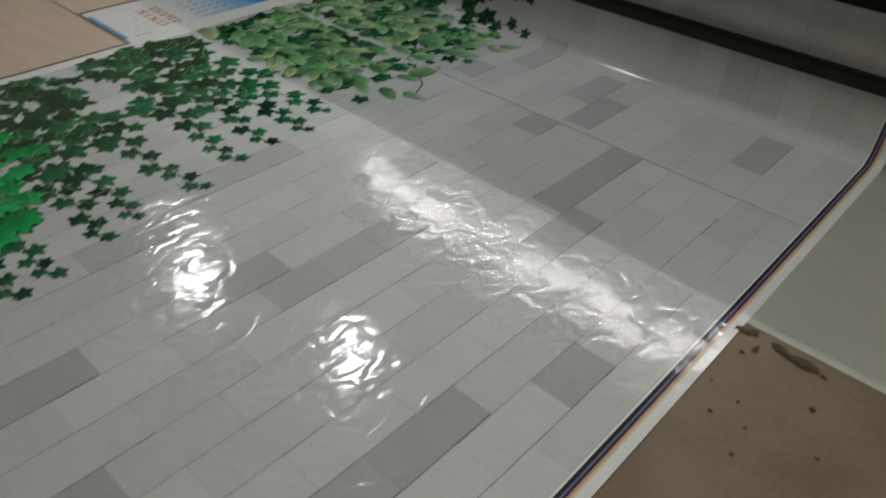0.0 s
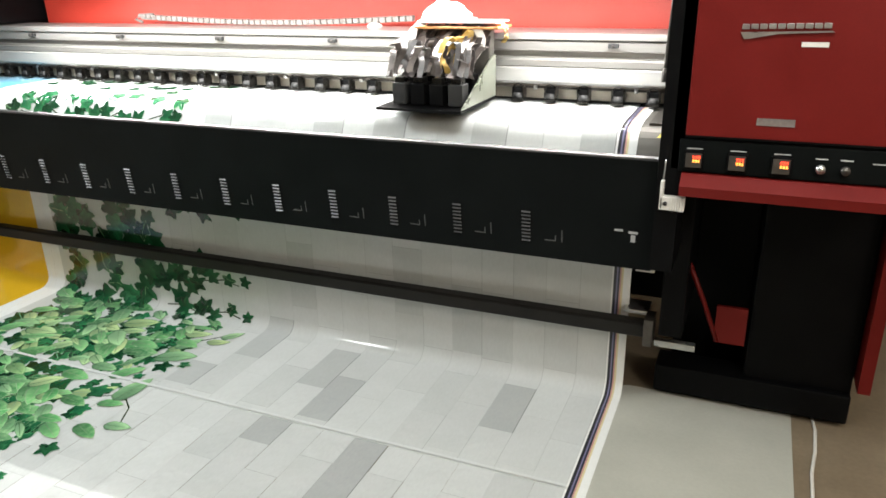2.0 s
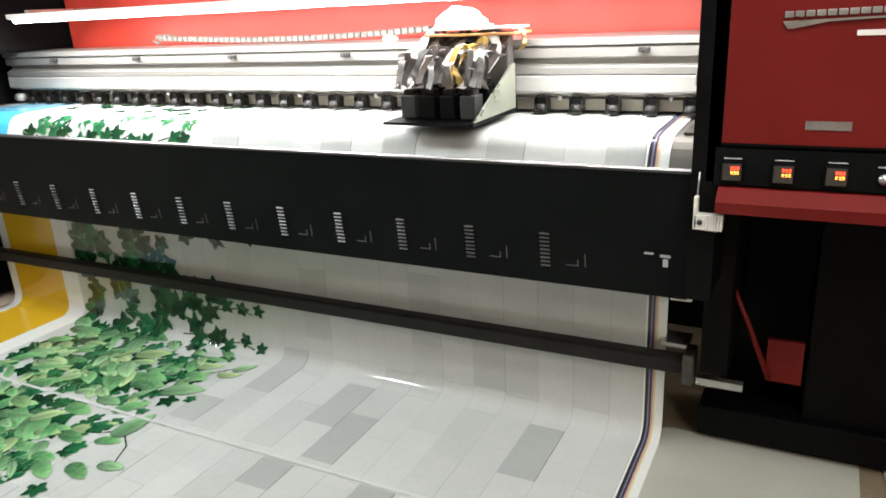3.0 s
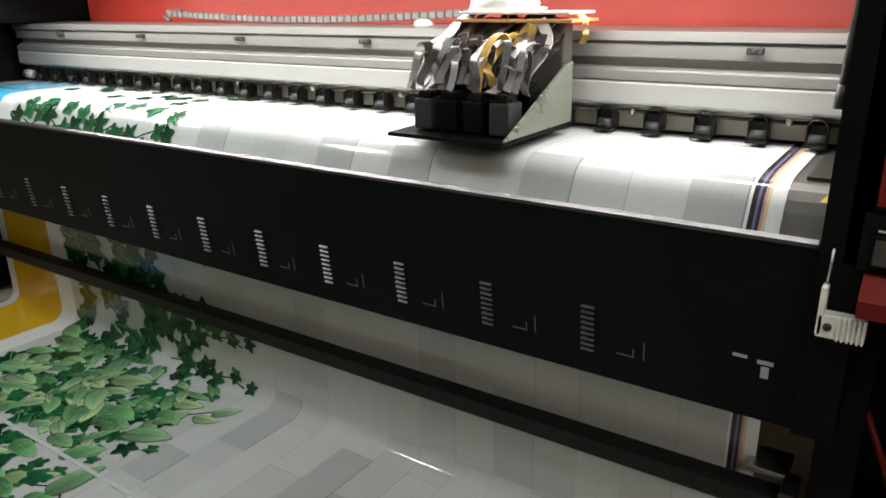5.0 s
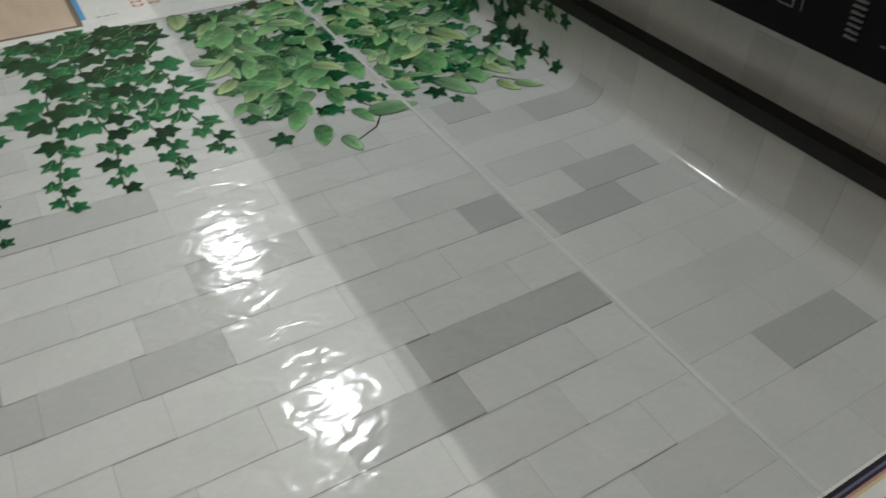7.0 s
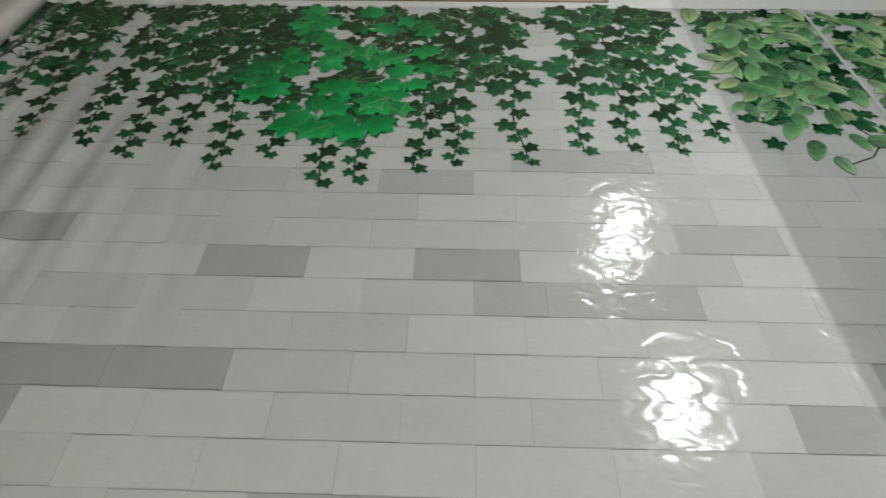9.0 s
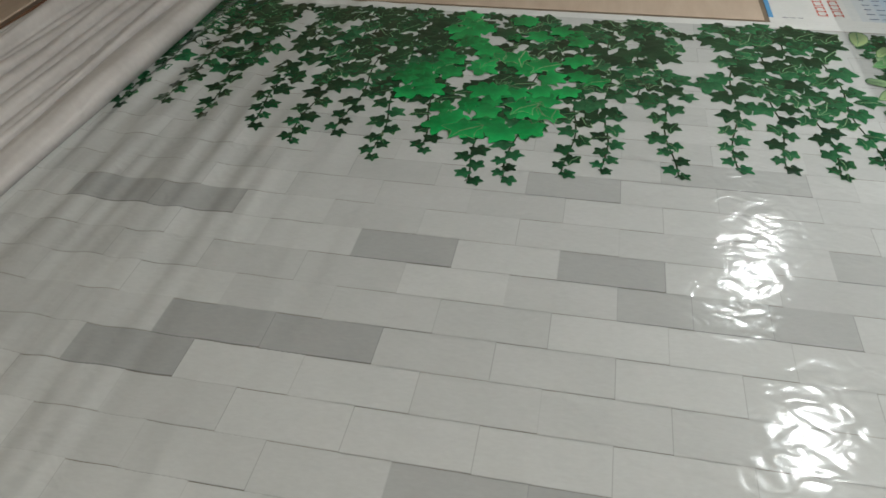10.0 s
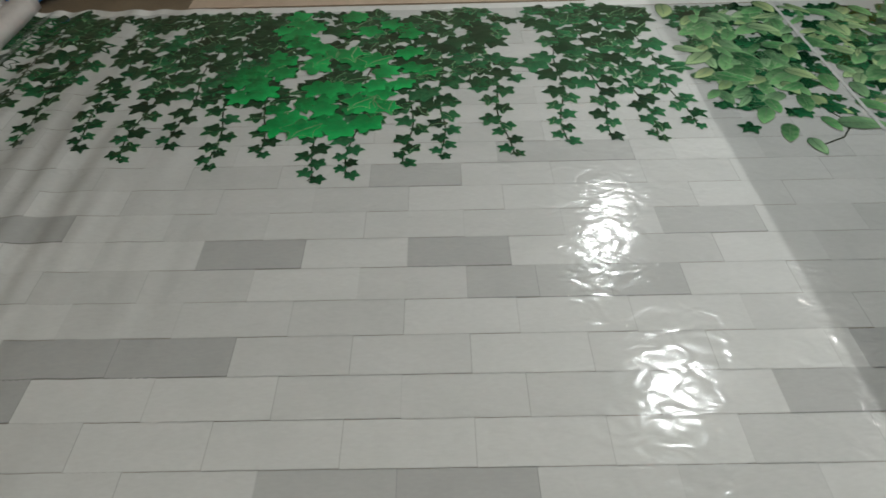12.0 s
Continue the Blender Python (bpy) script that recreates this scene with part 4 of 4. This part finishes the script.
part("beam_backing", box(-3.2, 0.168, 3.64, 3.72, 0.8, 1.02, 0.004), BLACK, printer, "black beam support")

# control cabinet
cab = part("control_cabinet", box(0.17, 0.80, 3.0, 4.15, 0.885, 1.72, 0.012), BLACK, printer, "black control cabinet with red door")
part("side_post", prism([(3.0, 0.60), (3.0, 0.98), (3.0, 1.70), (3.04, 1.72), (3.2, 1.72), (3.2, 0.60)], 0.150, 0.21), BLACK, printer, "black upright post")
part("door", box(0.212, 0.745, 2.988, 3.004, 0.985, 1.70, 0.006), RED, cab, "dull red cabinet door")
part("control_strip", box(0.20, 0.80, 2.992, 3.004, 0.893, 0.978, 0.003), BLACK_SATIN, cab, "black control strip")


def display(x, z):
    e = part("temperature_display", box(x - 0.024, x + 0.024, 2.981, 2.994, z - 0.024, z + 0.024, 0.003), BLACK, cab, "square temperature controller with lit digits")
    part("bezel", box(x - 0.020, x + 0.020, 2.9785, 2.982, z - 0.019, z + 0.019, 0.002), DARK_STEEL, e)
    for row, mat, dz in (("red_digit", LED_RED, 0.006), ("amber_digit", LED_AMBER, -0.008)):
        for k in range(3):
            cx, cz, w, h, th = x + 0.003 + 0.0066 * (k - 0.5), z + 0.005 + dz * 0.75, 0.0021, 0.0033, 0.0010
            bm = bmesh.new()
            for a0, a1, b0, b1 in ((-w, w, h - th, h), (-w, w, -th / 2, th / 2), (-w, w, -h, -h + th), (-w, -w + th, 0, h), (w - th, w, -h, h)):
                box(cx + a0, cx + a1, 2.9775, 2.9788, cz + b0, cz + b1, 0, 1, bm)
            part(row, bm, mat, e)
    part("caption_bar", box(x - 0.019, x + 0.019, 2.9895, 2.9925, z + 0.0275, z + 0.030), MARK, cab)


for x in (0.239, 0.344, 0.447):
    display(x, 0.926)
for x, r in ((0.535, 0.011), (0.59, 0.0105)):
    k = part("knob", tube([(x, 2.993, 0.925), (x, 2.979, 0.925)], r, 14), STEEL if r > 0.0107 else DARK_STEEL, cab, "round metal push button", True)
    part("caption_bar", box(x - 0.014, x + 0.014, 2.9895, 2.9925, 0.948, 0.951), MARK, cab)
for x in (0.66, 0.71):
    part("caption_bar", box(x - 0.014, x + 0.014, 2.9895, 2.9925, 0.944, 0.947), MARK, cab)
# badge drawn as a plain bar with a wedge
badge = bmesh.new()
pts = [(0.315, 1.246), (0.325, 1.231), (0.335, 1.231), (0.40, 1.243), (0.518, 1.248), (0.512, 1.251)]
f = badge.faces.new([badge.verts.new((x, 2.986, z)) for x, z in pts])
up = bmesh.ops.extrude_face_region(badge, geom=[f])
for v in up["geom"]:
    if isinstance(v, bmesh.types.BMVert):
        v.co.y -= 0.004
part("badge_wedge", badge, STEEL, cab, "silver badge wedge")
sl = bmesh.new()
for k in range(10):
    x = 0.318 + 0.0195 * k
    box(x, x + 0.0165, 2.981, 2.9875, 1.253 + 0.0004 * k, 1.265 + 0.0004 * k, 0.001, 1, sl)
part("badge_bar", sl, STEEL, cab, "silver badge of plain bars")
part("label_plate", box(0.452, 0.51, 2.9855, 2.9885, 1.214, 1.225), WHITE_PLASTIC, cab, "small pale label")
part("door_label", box(0.377, 0.464, 2.9855, 2.9885, 1.024, 1.042), CABLE, cab, "worn pale label")
part("door_seam", box(0.212, 0.745, 2.9865, 2.989, 0.985, 0.990), BLACK, cab)

shelf = part("front_ledge", prism([(2.955, 0.835), (2.95, 0.862), (2.985, 0.889), (3.05, 0.889), (3.05, 0.835)], 0.212, 0.80), RED, printer, "red ledge under the controls")
part("under_cabinet", box(0.215, 0.78, 3.08, 4.1, 0.80, 0.884, 0.004), BLACK, printer, "black underside")
# lower body
part("lower_body", box(0.44, 0.76, 3.37, 4.05, 0.02, 0.80, 0.01), BLACK, printer, "black lower housing")
part("lower_back", box(0.19, 0.44, 3.62, 4.05, 0.02, 0.80, 0.006), BLACK, printer, "black recessed panel")
part("inner_post", box(0.172, 0.245, 3.20, 3.66, 0.30, 0.80, 0.006), BLACK, printer, "black inner post")
part("base_rail", box(0.16, 0.76, 3.34, 3.46, 0.02, 0.12, 0.008), BLACK, printer, "black base rail")
for x in (0.22, 0.68):
    part("levelling_foot", tube([(x, 3.42, 0.0), (x, 3.42, 0.02)], 0.03, 14), RUBBER, printer, "rubber levelling foot", True)
part("side_panel", prism([(3.30, 0.16), (3.30, 0.80), (3.36, 0.83), (4.1, 0.83), (4.1, 0.16)], 0.765, 0.80), RED, printer, "dark red side panel")
part("red_flap", prism([(3.33, 0.245), (3.36, 0.36), (3.375, 0.36), (3.345, 0.245)], 0.335, 0.43), RED, printer, "bright red plastic flap")
part("flap_arm", tube([(0.235, 3.30, 0.53), (0.29, 3.31, 0.40), (0.345, 3.33, 0.25)], 0.008, 8), RED, printer, "slim dark red lever", True)
# white corner bracket and its striped block
br = part("corner_bracket", box(0.163, 0.172, 2.972, 2.996, 0.79, 0.865, 0.002), WHITE_PLASTIC, printer, "white angle bracket with ribbed block")
blk = box(0.163, 0.228, 2.972, 2.997, 0.787, 0.824, 0.003)
part("block", blk, WHITE_PLASTIC, br)
for k in range(6):
    part("rib", box(0.192 + 0.0065 * k, 0.195 + 0.0065 * k, 2.967, 2.973, 0.787, 0.826, 0.001, 1), WHITE_PLASTIC, br)
part("bolt", tube([(0.179, 2.9725, 0.806), (0.179, 2.968, 0.806)], 0.006, 10), RUBBER, br, "", True)
part("wire", tube([(0.168, 2.99, 0.865), (0.17, 2.99, 0.92)], 0.002, 6), STEEL, br, "", True)
# gas strut at the hood's right end
st = part("gas_strut", tube([(0.122, 3.25, 1.12), (0.134, 3.285, 1.52)], 0.009, 10), DARK_STEEL, printer, "dark gas strut", True)
part("strut_end", tube([(0.1215, 3.246, 1.085), (0.1222, 3.2505, 1.125)], 0.0115, 10), DARK_STEEL, st, "", True)

# ---- carriage ----
carriage = part("print_carriage", prism([(3.09, 1.004), (3.092, 1.012), (3.50, 1.016), (3.50, 1.004)], -0.76, -0.42), BLACK, printer, "open print carriage with black heads and loose ribbon cables")
bm = bmesh.new()
vs = [bm.verts.new(p) for p in ((-0.425, 3.10, 1.015), (-0.425, 3.50, 1.015), (-0.425, 3.50, 1.155), (-0.425, 3.46, 1.15),
                                (-0.418, 3.10, 1.015), (-0.418, 3.50, 1.015), (-0.418, 3.50, 1.155), (-0.418, 3.46, 1.15))]
for f in ((0, 1, 2, 3), (7, 6, 5, 4), (0, 4, 5, 1), (1, 5, 6, 2), (2, 6, 7, 3), (3, 7, 4, 0)):
    bm.faces.new([vs[k] for k in f])
part("side_shield", bm, MILKY, carriage, "milky plastic side shield")
part("carriage_back", box(-0.77, -0.43, 3.46, 3.52, 1.02, 1.24, 0.006), GREY_METAL, carriage, "grey carriage plate")
for k in range(4):
    for j in range(2):
        x, y = -0.72 + 0.075 * k, 3.16 + 0.12 * j
        h = part("print_head", box(x, x + 0.055, y, y + 0.075, 1.016, 1.085 + 0.02 * j, 0.005), BLACK if (k + j) % 3 else RUBBER, carriage, "black print head block")
        part("head_cap", box(x + 0.008, x + 0.047, y + 0.01, y + 0.065, 1.085 + 0.02 * j, 1.102 + 0.02 * j, 0.004), ROLLER_STEEL, h)
part("circuit_board", box(-0.70, -0.36, 3.34, 3.52, 1.245, 1.252, 0.001), BRASS_BOARD, carriage, "orange-edged circuit board")
part("board_cover", box(-0.69, -0.37, 3.35, 3.52, 1.262, 1.268, 0.001), WHITE_PLASTIC, carriage, "white board cover")
hump = bmesh.new()
bmesh.ops.create_icosphere(hump, subdivisions=3, radius=1)
for v in hump.verts:
    n = 1 + 0.18 * noise.noise(v.co * 2.2)
    v.co = Vector((-0.60 + 0.10 * v.co.x * n, 3.43 + 0.07 * v.co.y * n, 1.27 + 0.06 * max(v.co.z * n, -0.1)))
part("cable_hood", hump, WHITE_PLASTIC, carriage, "crumpled white cable cover", True)
cr = random.Random(5)
CABLE_DARK = surface("dark_ribbon_cable", (0.035, 0.028, 0.026), (0.1, 0.085, 0.08), 0.5, 0, 30, 0.2, 0.001, 240)
for k in range(46):
    x = -0.75 + 0.0073 * k + cr.uniform(-0.008, 0.008)
    y0, sag = 3.17 + cr.uniform(-0.03, 0.14), cr.uniform(-0.02, 0.1)
    z0, lift = 1.10 + cr.uniform(0, 0.02), cr.uniform(-0.03, 0.06)
    pts = []
    curl, ph = cr.uniform(0.012, 0.034), cr.uniform(0, 6.3)
    for i in range(25):
        f = i / 24
        pts.append((x + curl * math.sin(f * 7.5 + ph) * math.sin(f * math.pi), y0 + curl * math.cos(f * 8.5 + ph) * math.sin(f * math.pi) + (3.44 - y0) * f - sag * math.sin(f * math.pi) * (1 - 0.4 * f), z0 + 0.15 * f + lift * math.sin(f * math.pi * 1.7) + 0.6 * curl * math.sin(f * 9 + ph) * math.sin(f * math.pi)))
    pts = [tuple(p) for p in pts]
    part("ribbon_cable", ribbon(pts, (0.016 + 0.012 * cr.random(), cr.uniform(-0.012, 0.012), cr.uniform(-0.006, 0.006))), CABLE_YELLOW if k in (28, 31, 34) else (CABLE_DARK if k % 2 else CABLE), carriage, "flat loose ribbon cable")
part("bent_cable", ribbon([(-0.45 + 0.03 * math.sin(f * 5.6), 3.33 + 0.02 * math.cos(f * 5), 1.25 - 0.19 * f) for f in (i / 14 for i in range(15))], (0.026, 0.0, 0.012), 0.0016), WHITE_PLASTIC, carriage, "wide white bent ribbon cable")
for k in range(3):
    part("ink_tube", tube([(-0.38 + 0.006 * k, 3.42, 1.262), (-0.355 + 0.006 * k, 3.40, 1.25), (-0.352 + 0.006 * k, 3.40, 1.215), (-0.37 + 0.006 * k, 3.42, 1.20)], 0.003, 6), CABLE_YELLOW, carriage, "thin amber ink tube", True)

carriage.location = (-0.104, 0.678, -0.027)
carriage.scale = (0.88, 0.8, 1.0)
